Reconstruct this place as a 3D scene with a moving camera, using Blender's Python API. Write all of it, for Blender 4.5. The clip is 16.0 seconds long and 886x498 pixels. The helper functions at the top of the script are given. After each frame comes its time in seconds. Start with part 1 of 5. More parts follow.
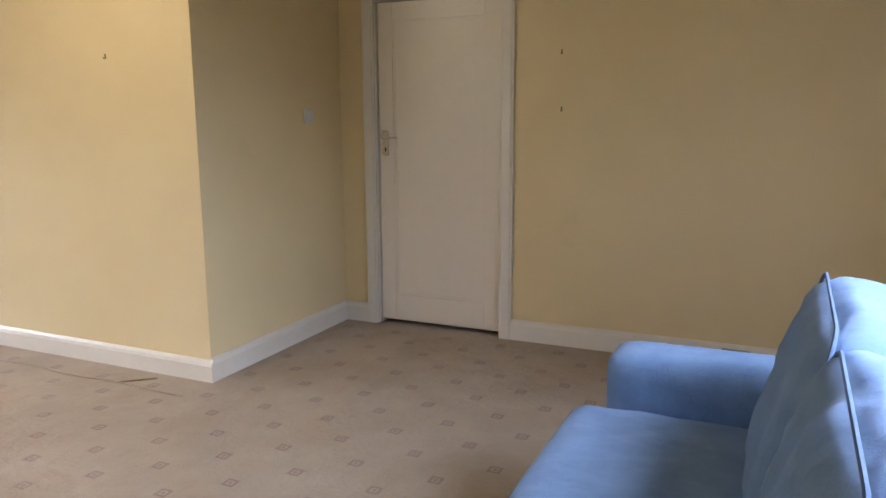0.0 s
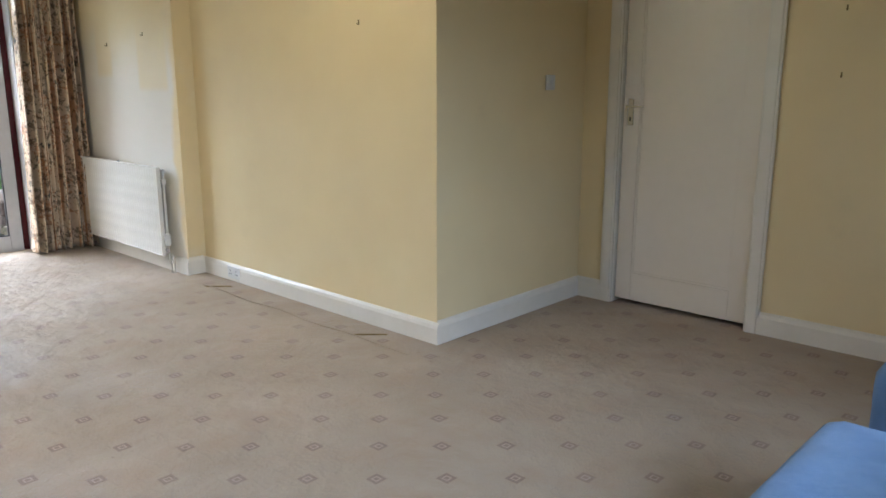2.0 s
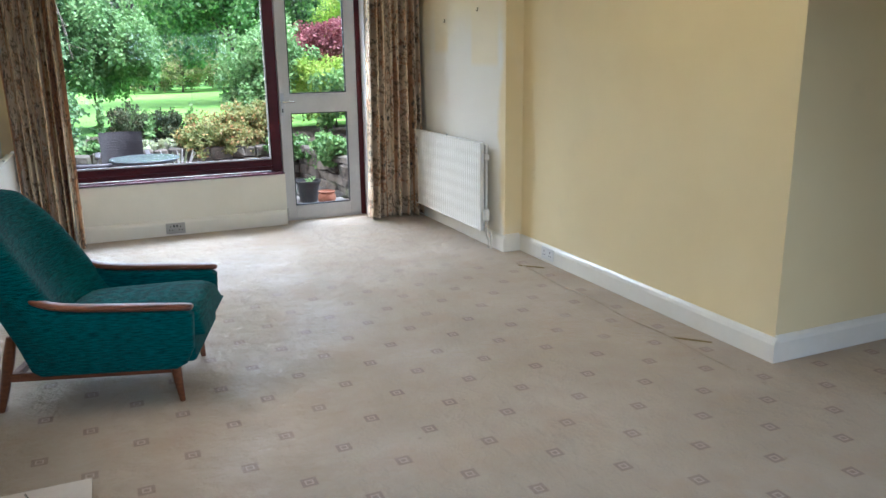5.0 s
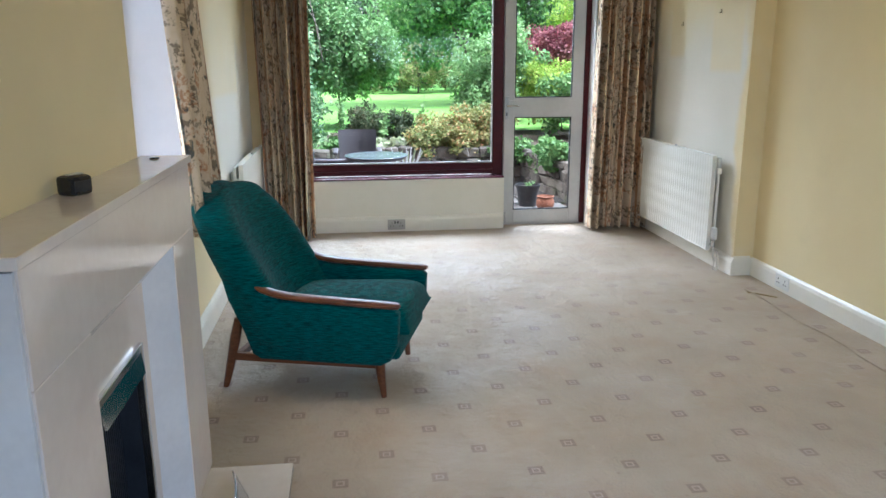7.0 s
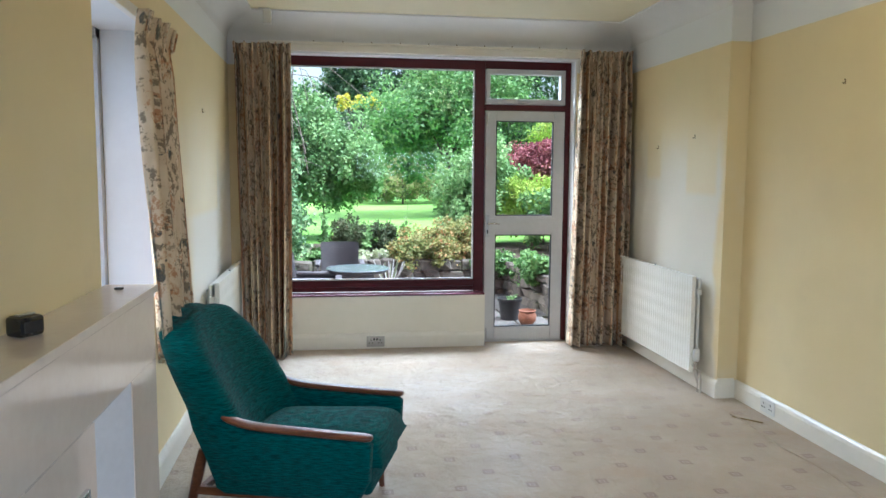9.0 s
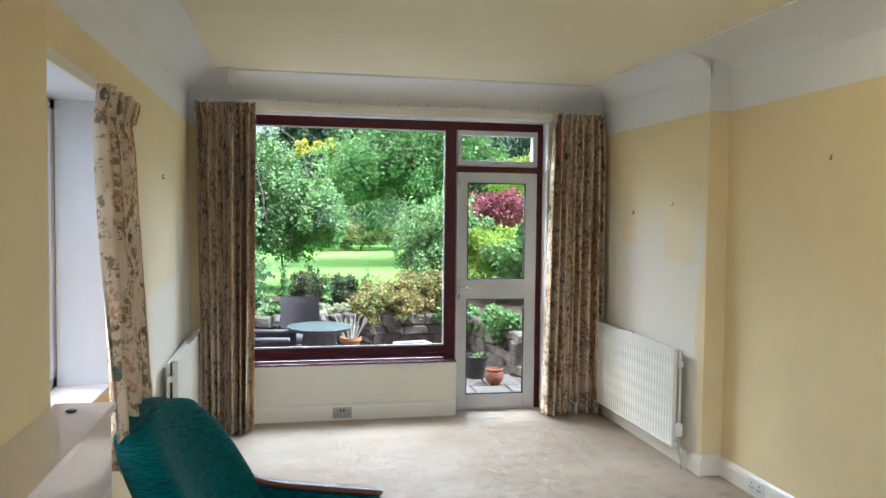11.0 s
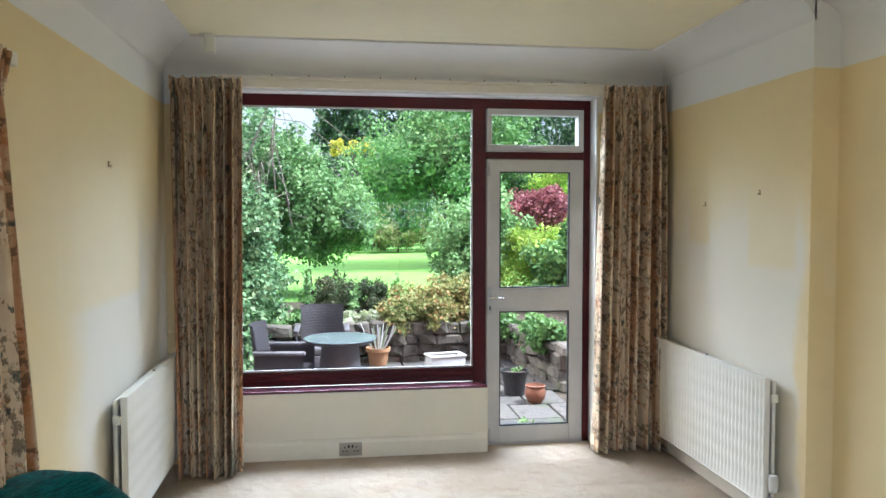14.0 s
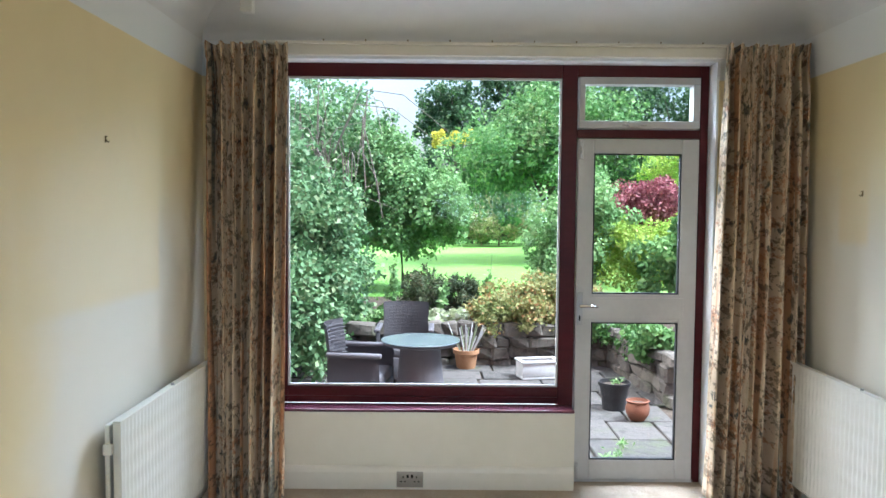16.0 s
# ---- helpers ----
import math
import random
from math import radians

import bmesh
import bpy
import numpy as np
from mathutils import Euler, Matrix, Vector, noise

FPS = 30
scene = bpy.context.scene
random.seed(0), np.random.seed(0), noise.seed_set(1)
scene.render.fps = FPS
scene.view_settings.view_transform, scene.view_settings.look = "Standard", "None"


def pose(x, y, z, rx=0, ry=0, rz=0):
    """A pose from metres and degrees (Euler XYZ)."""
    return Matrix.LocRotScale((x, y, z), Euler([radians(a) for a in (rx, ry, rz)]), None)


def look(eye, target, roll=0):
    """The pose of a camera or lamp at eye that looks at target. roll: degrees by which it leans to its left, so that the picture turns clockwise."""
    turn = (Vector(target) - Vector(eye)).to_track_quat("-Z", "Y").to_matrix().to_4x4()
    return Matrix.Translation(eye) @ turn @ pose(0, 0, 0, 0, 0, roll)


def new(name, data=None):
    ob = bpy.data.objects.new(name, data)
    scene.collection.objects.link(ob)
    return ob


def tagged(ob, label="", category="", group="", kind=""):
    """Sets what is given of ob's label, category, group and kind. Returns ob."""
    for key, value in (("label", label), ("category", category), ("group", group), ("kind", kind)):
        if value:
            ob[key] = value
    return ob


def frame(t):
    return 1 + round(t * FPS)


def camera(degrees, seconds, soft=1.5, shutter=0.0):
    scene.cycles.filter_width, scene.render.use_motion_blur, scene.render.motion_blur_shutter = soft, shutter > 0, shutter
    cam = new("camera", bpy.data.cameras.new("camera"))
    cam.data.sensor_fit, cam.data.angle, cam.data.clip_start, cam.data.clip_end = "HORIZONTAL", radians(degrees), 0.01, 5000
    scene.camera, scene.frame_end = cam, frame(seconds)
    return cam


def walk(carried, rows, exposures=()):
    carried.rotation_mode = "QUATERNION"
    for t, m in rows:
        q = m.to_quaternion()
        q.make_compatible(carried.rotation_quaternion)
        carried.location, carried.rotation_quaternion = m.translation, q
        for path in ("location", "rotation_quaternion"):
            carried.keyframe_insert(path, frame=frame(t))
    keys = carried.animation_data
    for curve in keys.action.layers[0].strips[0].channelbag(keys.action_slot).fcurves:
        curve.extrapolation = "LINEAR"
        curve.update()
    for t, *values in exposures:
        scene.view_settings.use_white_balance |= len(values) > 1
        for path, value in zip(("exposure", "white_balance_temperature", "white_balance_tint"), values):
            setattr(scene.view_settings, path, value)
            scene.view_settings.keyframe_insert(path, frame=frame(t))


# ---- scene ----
cam = camera(60.4, 16.0)
PATH = [
    (0, (0.1, 0.079, 1.392), (-0.717, 1.868, 1.029), -0.3),
    (0.5, (0.08, 0.108, 1.378), (-0.839, 1.845, 1.007), -0.0),
    (1, (0.067, 0.161, 1.363), (-1.0, 1.809, 0.982), -0.1),
    (1.5, (0.062, 0.188, 1.351), (-1.136, 1.739, 0.952), 0.1),
    (2, (0.069, 0.234, 1.349), (-1.263, 1.663, 0.922), 0.0),
    (2.5, (0.059, 0.268, 1.342), (-1.421, 1.539, 0.899), -0.2),
    (3, (0.065, 0.302, 1.352), (-1.506, 1.453, 0.898), -0.5),
    (5.5, (-0.277, 0.372, 1.364), (-2.108, 1.002, 0.864), -0.4),
    (6, (-0.31, 0.393, 1.365), (-2.19, 0.85, 0.857), -0.1),
    (6.5, (-0.309, 0.405, 1.364), (-2.217, 0.732, 0.862), -0.3),
    (7, (-0.326, 0.416, 1.365), (-2.254, 0.649, 0.888), -0.2),
    (7.5, (-0.345, 0.431, 1.38), (-2.288, 0.624, 0.949), -0.2),
    (8, (-0.358, 0.443, 1.4), (-2.314, 0.651, 1.038), -0.2),
    (8.5, (-0.382, 0.446, 1.414), (-2.347, 0.692, 1.131), -0.1),
    (9, (-0.392, 0.456, 1.429), (-2.362, 0.736, 1.23), 0.4),
    (11.5, (-0.748, 0.358, 1.61), (-2.695, 0.818, 1.586), 0.1),
    (12, (-0.873, 0.353, 1.599), (-2.805, 0.866, 1.648), -0.7),
    (12.5, (-1.004, 0.441, 1.593), (-2.943, 0.926, 1.637), -0.6),
    (13, (-1.173, 0.576, 1.586), (-3.136, 0.959, 1.59), 0.5),
    (13.5, (-1.363, 0.639, 1.563), (-3.337, 0.957, 1.504), 0.4),
    (14, (-1.612, 0.673, 1.561), (-3.59, 0.958, 1.475), -0.0),
    (14.5, (-1.803, 0.746, 1.559), (-3.784, 0.995, 1.459), -0.4),
    (15, (-2.018, 0.891, 1.559), (-4.008, 1.063, 1.456), 0.5),
    (15.5, (-2.179, 0.961, 1.559), (-4.174, 1.03, 1.45), 0.8),
    (16, (-2.389, 0.93, 1.545), (-4.387, 0.938, 1.44), 0.5),
]
EXPOSURES = [(0.0, 1.82, 5900, 20), (2.0, 1.6, 5400, 11), (5.5, 1.48, 5250, 8), (9.0, 1.48, 5300, 6), (12.5, 1.46, 5550, 7), (16.0, 1.48, 5350, 7)]
walk(cam, [(t, look(eye, target, roll)) for t, eye, target, roll in PATH], EXPOSURES)

SKY, SUN, DAY, SIDE, FRONT, BULB, GLOW = 0.15, 4.8, 130.0, 1.1, 8.5, 2.6, 3.0
LAMP_X, LAMP_Y, LAMP_Z = -2.9, 1.95, 2.43

# ---- world and light ----
world = bpy.data.worlds.new("overcast_sky")
scene.world = world
world.use_nodes = True
wn = world.node_tree
wbg = wn.nodes["Background"]
sky = wn.nodes.new("ShaderNodeTexSky")
sky.sky_type, sky.sun_disc = 'NISHITA', False
sky.sun_elevation, sky.sun_rotation = radians(50), radians(200)
sky.air_density, sky.dust_density, sky.ozone_density = 1.0, 6.0, 1.0
wn.links.new(sky.outputs[0], wbg.inputs[0])
wbg.inputs[1].default_value = SKY


def lamp(name, kind, energy, m, color=(1, 1, 1), **size):
    data = bpy.data.lights.new(name, kind)
    data.energy, data.color = energy, color
    for key, value in size.items():
        if key == "angle":
            data.angle = value
        elif key == "size":
            data.shape, data.size = 'RECTANGLE', value
        elif key == "spread":
            data.spread = value
        elif key == "size_y":
            data.size_y = value
        elif key == "radius":
            data.shadow_soft_size = value
    ob = new(name, data)
    ob.matrix_world = m
    return ob


lamp("sun", 'SUN', SUN, look((-10, 20, 30), (-14, 2, 0)), (1.0, 0.96, 0.9), angle=radians(25))
# daylight of the sky over the garden, through the garden window and the side window
lamp("window_daylight", 'AREA', DAY, look((-8.6, 1.2, 3.55), (-4.6, 1.25, 0.7)), (0.86, 0.93, 1.0), size=3.4, size_y=1.6)
lamp("side_window_daylight", 'AREA', SIDE, look((-3.35, -0.66, 1.5), (-3.35, 2, 1.1)), (0.8, 0.88, 1.0), size=0.9, size_y=1.1)

lamp("front_window_daylight", 'AREA', FRONT, look((1.02, 1.72, 1.58), (-0.7, 1.5, 0.42)), (0.80, 0.89, 1.0), size=1.8, size_y=0.55, spread=radians(92))

# ---- materials ----


class Nodes:
    def __init__(self, name):
        self.mat = bpy.data.materials.new(name)
        self.mat.use_nodes = True
        self.t = self.mat.node_tree
        self.b = self.t.nodes["Principled BSDF"]
        self.pos = None

    def put(self, sock, v):
        if isinstance(v, bpy.types.NodeSocket):
            self.t.links.new(v, sock)
        elif isinstance(v, (tuple, list)) and len(v) == 3 and sock.type == 'RGBA':
            sock.default_value = (*v, 1)
        else:
            sock.default_value = v

    def where(self):
        if not self.pos:
            self.pos = self.t.nodes.new("ShaderNodeTexCoord").outputs["Object"]
        return self.pos

    def world(self):
        return self.t.nodes.new("ShaderNodeNewGeometry").outputs["Position"]

    def scaled(self, src, s):
        n = self.t.nodes.new("ShaderNodeMapping")
        self.put(n.inputs[0], src)
        n.inputs["Scale"].default_value = s
        return n.outputs[0]

    def noise(self, scale, detail=4, src=None, rough=0.55):
        n = self.t.nodes.new("ShaderNodeTexNoise")
        self.put(n.inputs["Vector"], src or self.where())
        n.inputs["Scale"].default_value, n.inputs["Detail"].default_value, n.inputs["Roughness"].default_value = scale, detail, rough
        return n.outputs["Fac"]

    def voronoi(self, scale, src=None, out="Distance"):
        n = self.t.nodes.new("ShaderNodeTexVoronoi")
        self.put(n.inputs["Vector"], src or self.where())
        n.inputs["Scale"].default_value = scale
        return n.outputs[out]

    def m(self, op, a, b=0.0, c=0.0):
        n = self.t.nodes.new("ShaderNodeMath")
        n.operation = op
        for i, v in enumerate((a, b, c)):
            self.put(n.inputs[i], v)
        return n.outputs[0]

    def ramp(self, f, lo, hi):
        n = self.t.nodes.new("ShaderNodeMapRange")
        n.interpolation_type = 'SMOOTHSTEP'
        self.put(n.inputs["Value"], f)
        n.inputs["From Min"].default_value, n.inputs["From Max"].default_value = lo, hi
        return n.outputs[0]

    def mix(self, f, a, b):
        n = self.t.nodes.new("ShaderNodeMix")
        n.data_type = 'RGBA'
        self.put(n.inputs["Factor"], f)
        self.put(n.inputs[6], a)
        self.put(n.inputs[7], b)
        return n.outputs[2]

    def xyz(self, src=None):
        n = self.t.nodes.new("ShaderNodeSeparateXYZ")
        self.put(n.inputs[0], src or self.where())
        return n.outputs

    def bump(self, h, strength=0.3, dist=0.01):
        n = self.t.nodes.new("ShaderNodeBump")
        self.put(n.inputs["Height"], h)
        n.inputs["Strength"].default_value, n.inputs["Distance"].default_value = strength, dist
        self.put(self.b.inputs["Normal"], n.outputs[0])

    def random(self):
        return self.t.nodes.new("ShaderNodeObjectInfo").outputs["Random"]

    def island(self):
        return self.t.nodes.new("ShaderNodeNewGeometry").outputs["Random Per Island"]

    def done(self, color, rough=0.6, metal=0.0, **more):
        self.put(self.b.inputs["Base Color"], color)
        self.put(self.b.inputs["Roughness"], rough)
        self.b.inputs["Metallic"].default_value = metal
        for key, v in more.items():
            self.put(self.b.inputs[key.replace("_", " ")], v)
        return self.mat


def grained(name, a, b, scale=8, rough=0.6, metal=0.0, bump=0.0, stretch=(1, 1, 1), dist=0.004, **more):
    """Two colours mixed by noise at two scales, with fine relief."""
    n = Nodes(name)
    src = n.scaled(n.where(), stretch)
    f = n.m('ADD', n.m('MULTIPLY', n.noise(scale, 5, src), 0.65), n.m('MULTIPLY', n.noise(scale * 7, 3, src), 0.35))
    if bump:
        n.bump(n.noise(scale * 9, 4, src), bump, dist)
    return n.done(n.mix(n.ramp(f, 0.3, 0.7), a, b), rough, metal, **more)


YELLOW, PALE = (0.80, 0.665, 0.385), (0.79, 0.79, 0.78)


def wall_paint(name, pale_light=None, yellow_rects=()):
    """Yellow emulsion to picture-rail height, off-white above; window daylight painted in as a paler zone with yellower
    rectangles.
    """
    n = Nodes(name)
    x, y, z = n.xyz(n.world())[:3]
    warm = n.mix(n.ramp(n.noise(1.3, 4), 0.35, 0.7), YELLOW, (0.765, 0.625, 0.35))
    # bluish window light put into the paint colour, weaker inside the rectangles
    if pale_light:
        ax, ramp_lo, ramp_hi, top = pale_light
        wob = n.m('MULTIPLY', n.m('SUBTRACT', n.noise(2.2, 3), 0.5), 0.35)
        f = n.m('MULTIPLY', n.ramp(n.m('ADD', (x, y)[ax], wob), ramp_lo, ramp_hi),
                n.ramp(n.m('ADD', z, wob), top + 0.35, top - 0.25))
        for x0, x1, z0, z1 in yellow_rects:
            inside = n.m('MULTIPLY', n.m('MULTIPLY', n.ramp(x, x0 - 0.03, x0 + 0.03), n.ramp(x, x1 + 0.03, x1 - 0.03)),
                         n.m('MULTIPLY', n.ramp(z, z0 - 0.03, z0 + 0.03), n.ramp(z, z1 + 0.02, z1 - 0.02)))
            f = n.m('MULTIPLY', f, n.m('SUBTRACT', 1.0, n.m('MULTIPLY', inside, 0.6)))
        warm = n.mix(n.m('MULTIPLY', f, 0.66), warm, (0.77, 0.765, 0.74))
    smudge = n.ramp(n.noise(3.1, 5), 0.62, 0.8)
    warm = n.mix(n.m('MULTIPLY', smudge, 0.12), warm, (0.45, 0.36, 0.22))
    line = n.ramp(n.m('ADD', z, n.m('MULTIPLY', n.noise(9, 2), 0.006)), 2.249, 2.256)
    n.bump(n.noise(160, 3), 0.12, 0.002)
    return n.done(n.mix(line, warm, PALE), 0.62)


M_WALL = wall_paint("yellow_emulsion")
# both walls carry painted daylight towards the garden window
M_WALL_LEFT = wall_paint("yellow_emulsion_daylit_south", (0, -4.55, -5.0, 1.5), ((-5.87, -4.7, 1.17, 2.1),))
M_WALL_RIGHT = wall_paint("yellow_emulsion_daylit_north", (0, -4.9, -5.0, 1.55), ((-5.42, -5.0, 1.3, 2.0), (-6.1, -5.85, 1.4, 1.8)))
M_CEIL = grained("ceiling_paint", (0.82, 0.755, 0.54), (0.78, 0.715, 0.50), 1.5, 0.7, bump=0.1)
M_COVE = grained("cove_paint", (0.76, 0.75, 0.73), (0.72, 0.71, 0.69), 1.5, 0.7, bump=0.1)
M_TRIM = grained("cream_gloss_paint", (0.80, 0.76, 0.67), (0.75, 0.71, 0.61), 3, 0.32, bump=0.05)
M_DOORPAINT = grained("door_gloss_paint", (0.80, 0.73, 0.62), (0.77, 0.70, 0.58), 2, 0.3, bump=0.05)
M_UNDER = grained("cream_emulsion", (0.78, 0.74, 0.63), (0.74, 0.70, 0.58), 2, 0.55, bump=0.08)
M_REVEAL = grained("white_reveal_paint", (0.80, 0.81, 0.82), (0.76, 0.77, 0.78), 3, 0.5, bump=0.08)
M_RED = grained("oxblood_stained_timber", (0.085, 0.008, 0.012), (0.055, 0.005, 0.008), 6, 0.35, bump=0.15, stretch=(1, 0.15, 1), Specular_IOR_Level=0.25)
M_PLUM = grained("plum_gloss_sill", (0.12, 0.03, 0.055), (0.075, 0.018, 0.03), 9, 0.22, bump=0.08)
M_ALU = grained("white_coated_aluminium", (0.56, 0.555, 0.55), (0.50, 0.495, 0.49), 5, 0.38, bump=0.03)
M_GASKET = grained("black_rubber", (0.015, 0.015, 0.016), (0.03, 0.03, 0.03), 20, 0.6)
M_CHROME = grained("chrome", (0.75, 0.75, 0.76), (0.65, 0.65, 0.66), 20, 0.16, 1.0)
M_STEEL = grained("brushed_steel", (0.5, 0.5, 0.5), (0.4, 0.4, 0.4), 30, 0.3, 1.0)
M_BRASS = grained("dull_brass", (0.30, 0.22, 0.10), (0.18, 0.13, 0.06), 30, 0.45, 0.9)
M_SOCKET = grained("white_plastic", (0.72, 0.71, 0.68), (0.68, 0.67, 0.63), 10, 0.35)
M_METALPLATE = grained("satin_socket_plate", (0.42, 0.40, 0.36), (0.36, 0.34, 0.31), 20, 0.3, 0.8)
M_BLACK = grained("black_plastic", (0.012, 0.012, 0.013), (0.02, 0.02, 0.022), 20, 0.25)
M_RAD = grained("radiator_enamel", (0.80, 0.78, 0.71), (0.76, 0.74, 0.66), 4, 0.3, bump=0.03)
M_COPPER = grained("painted_pipe", (0.62, 0.58, 0.50), (0.5, 0.44, 0.36), 12, 0.4)
M_MARBLE = grained("pink_beige_marble", (0.80, 0.71, 0.64), (0.74, 0.64, 0.57), 5, 0.07, bump=0.0)
M_MARBLE_GREY = grained("grey_veined_marble", (0.74, 0.73, 0.75), (0.66, 0.65, 0.67), 7, 0.1)
M_COAL = grained("black_coal", (0.012, 0.012, 0.012), (0.04, 0.037, 0.035), 20, 0.5, bump=0.6)
M_HEARTH = grained("cream_marble", (0.74, 0.66, 0.57), (0.69, 0.60, 0.51), 5, 0.1)
M_FIREBACK = grained("black_fireback", (0.012, 0.014, 0.02), (0.025, 0.028, 0.035), 15, 0.42, 0.0)
M_TEAK = grained("dark_teak", (0.17, 0.058, 0.022), (0.085, 0.027, 0.012), 14, 0.28, bump=0.12, stretch=(6, 1, 6))
M_BULB = Nodes("lit_glass_shade")
M_BULB = M_BULB.done((0.9, 0.85, 0.75), 0.4, Emission_Color=(1.0, 0.86, 0.62), Emission_Strength=GLOW)
M_STONE = None


def carpet():
    n = Nodes("beige_patterned_carpet")
    x, y, z = n.xyz()[:3]
    # square motifs on a centred lattice
    def cell(ox, oy, size):
        u = n.m('ABSOLUTE', n.m('SUBTRACT', n.m('FRACT', n.m('ADD', n.m('DIVIDE', n.m('ADD', x, ox), 0.352), 40.5)), 0.5))
        v = n.m('ABSOLUTE', n.m('SUBTRACT', n.m('FRACT', n.m('ADD', n.m('DIVIDE', n.m('ADD', y, oy), 0.334), 40.5)), 0.5))
        return n.ramp(n.m('MAXIMUM', n.m('MULTIPLY', u, 0.352), n.m('MULTIPLY', v, 0.334)), size + 0.002, size - 0.002)
    a = n.m('MAXIMUM', cell(2.631, -1.015, 0.027), cell(2.455, -1.178, 0.027))
    ring = n.m('SUBTRACT', n.m('MAXIMUM', cell(2.631, -1.015, 0.014), cell(2.455, -1.178, 0.014)),
               n.m('MAXIMUM', cell(2.631, -1.015, 0.009), cell(2.455, -1.178, 0.009)))
    wear = n.ramp(n.noise(1.7, 4), 0.3, 0.75)
    fine = n.noise(420, 2)
    base = n.mix(wear, (0.385, 0.305, 0.215), (0.465, 0.383, 0.288))
    base = n.mix(n.m('MULTIPLY', n.ramp(n.noise(3.5, 6), 0.47, 0.70), 0.5), base, (0.40, 0.29, 0.19))
    base = n.mix(n.ramp(fine, 0.3, 0.75), n.mix(0.12, base, (0.2, 0.13, 0.08)), base)
    spot = n.ramp(n.noise(16, 3), 0.71, 0.76)
    base = n.mix(n.m('MULTIPLY', spot, 0.5), base, (0.2, 0.14, 0.09))
    col = n.mix(n.m('MULTIPLY', a, n.m('MULTIPLY', n.m('SUBTRACT', 0.85, n.m('MULTIPLY', wear, 0.35)), n.m('SUBTRACT', 1.0, n.m('MULTIPLY', n.ramp(x, -3.6, -5.6), 0.55)))), base, (0.24, 0.165, 0.13))
    col = n.mix(n.m('MULTIPLY', ring, 0.55), col, (0.58, 0.48, 0.38))
    n.bump(n.m('ADD', n.m('ADD', n.m('MULTIPLY', fine, 0.25), n.m('MULTIPLY', n.noise(60, 3), 0.3)), n.m('MULTIPLY', n.noise(8, 4), 3.0)), 0.6, 0.022)
    flat = n.ramp(n.noise(1.3, 5), 0.42, 0.62)
    return n.done(col, n.m('SUBTRACT', 0.92, n.m('MULTIPLY', flat, 0.42)), Sheen_Weight=0.1, Specular_IOR_Level=0.35)


M_CARPET = carpet()


def curtain_cloth():
    n = Nodes("floral_bird_print_cotton")
    uv = n.t.nodes.new("ShaderNodeTexCoord").outputs["UV"]
    def strip(off, freq):
        mp = n.t.nodes.new("ShaderNodeMapping")
        n.put(mp.inputs[0], uv)
        mp.inputs["Location"].default_value = (off, off * 2, 0)
        mp.inputs["Scale"].default_value = (1, 0.035, 1)
        return n.noise(freq, 2, mp.outputs[0])
    def motif(off, scale, lo, hi, rough=0.7):
        mp = n.t.nodes.new("ShaderNodeMapping")
        n.put(mp.inputs[0], uv)
        mp.inputs["Location"].default_value = (off, off * 1.7, 0)
        return n.ramp(n.noise(scale, 4, mp.outputs[0], rough), lo, hi)
    base = n.mix(n.ramp(n.noise(6, 4, uv), 0.35, 0.65), (0.70, 0.57, 0.40), (0.60, 0.46, 0.30))
    # trailing stems in rust and blue-green that run down the cloth
    base = n.mix(n.m('MULTIPLY', n.ramp(strip(3.1, 7), 0.58, 0.62), 0.75), base, (0.42, 0.17, 0.055))
    base = n.mix(n.m('MULTIPLY', n.ramp(strip(7.7, 7), 0.63, 0.66), 0.8), base, n.mix(motif(0.0, 40, 0.45, 0.6), (0.03, 0.07, 0.075), (0.22, 0.21, 0.15)))
    # flower heads, their outlines, and dark birds and leaves
    head = motif(2.3, 6, 0.52, 0.57)
    petal = n.m('MULTIPLY', head, motif(5.1, 30, 0.46, 0.54))
    base = n.mix(n.m('MULTIPLY', petal, 0.75), base, (0.40, 0.16, 0.06))
    spray = n.m('MULTIPLY', motif(9.4, 6, 0.48, 0.53), motif(4.2, 24, 0.48, 0.53))
    base = n.mix(n.m('MULTIPLY', spray, 0.7), base, (0.075, 0.05, 0.03))
    bird = motif(13.7, 10, 0.635, 0.66, 0.5)
    base = n.mix(n.m('MULTIPLY', bird, 0.85), base, n.mix(motif(1.1, 50, 0.45, 0.6), (0.025, 0.045, 0.055), (0.16, 0.13, 0.08)))
    n.bump(n.noise(300, 2, uv), 0.15, 0.001)
    return n.done(base, 0.85, Sheen_Weight=0.1, Specular_IOR_Level=0.2)


M_CURTAIN = curtain_cloth()
M_LINING = grained("cream_curtain_lining", (0.62, 0.54, 0.46), (0.56, 0.47, 0.4), 6, 0.85)


def chair_cloth():
    n = Nodes("teal_ribbed_wool")
    p = n.where()
    ribs = n.noise(30, 3, n.scaled(p, (0.8, 0.8, 6.5)))
    fine = n.noise(140, 2, n.scaled(p, (1, 1, 2.5)))
    h = n.m('ADD', n.m('MULTIPLY', ribs, 0.7), n.m('MULTIPLY', fine, 0.4))
    n.bump(h, 0.85, 0.012)
    col = n.mix(n.ramp(ribs, 0.3, 0.68), (0.0, 0.040, 0.042), (0.003, 0.102, 0.100))
    col = n.mix(n.m('MULTIPLY', n.ramp(n.noise(3.5, 3), 0.5, 0.75), 0.4), col, (0.004, 0.045, 0.045))
    return n.done(col, 0.92, Sheen_Weight=0.05, Specular_IOR_Level=0.1)


M_TEAL = chair_cloth()


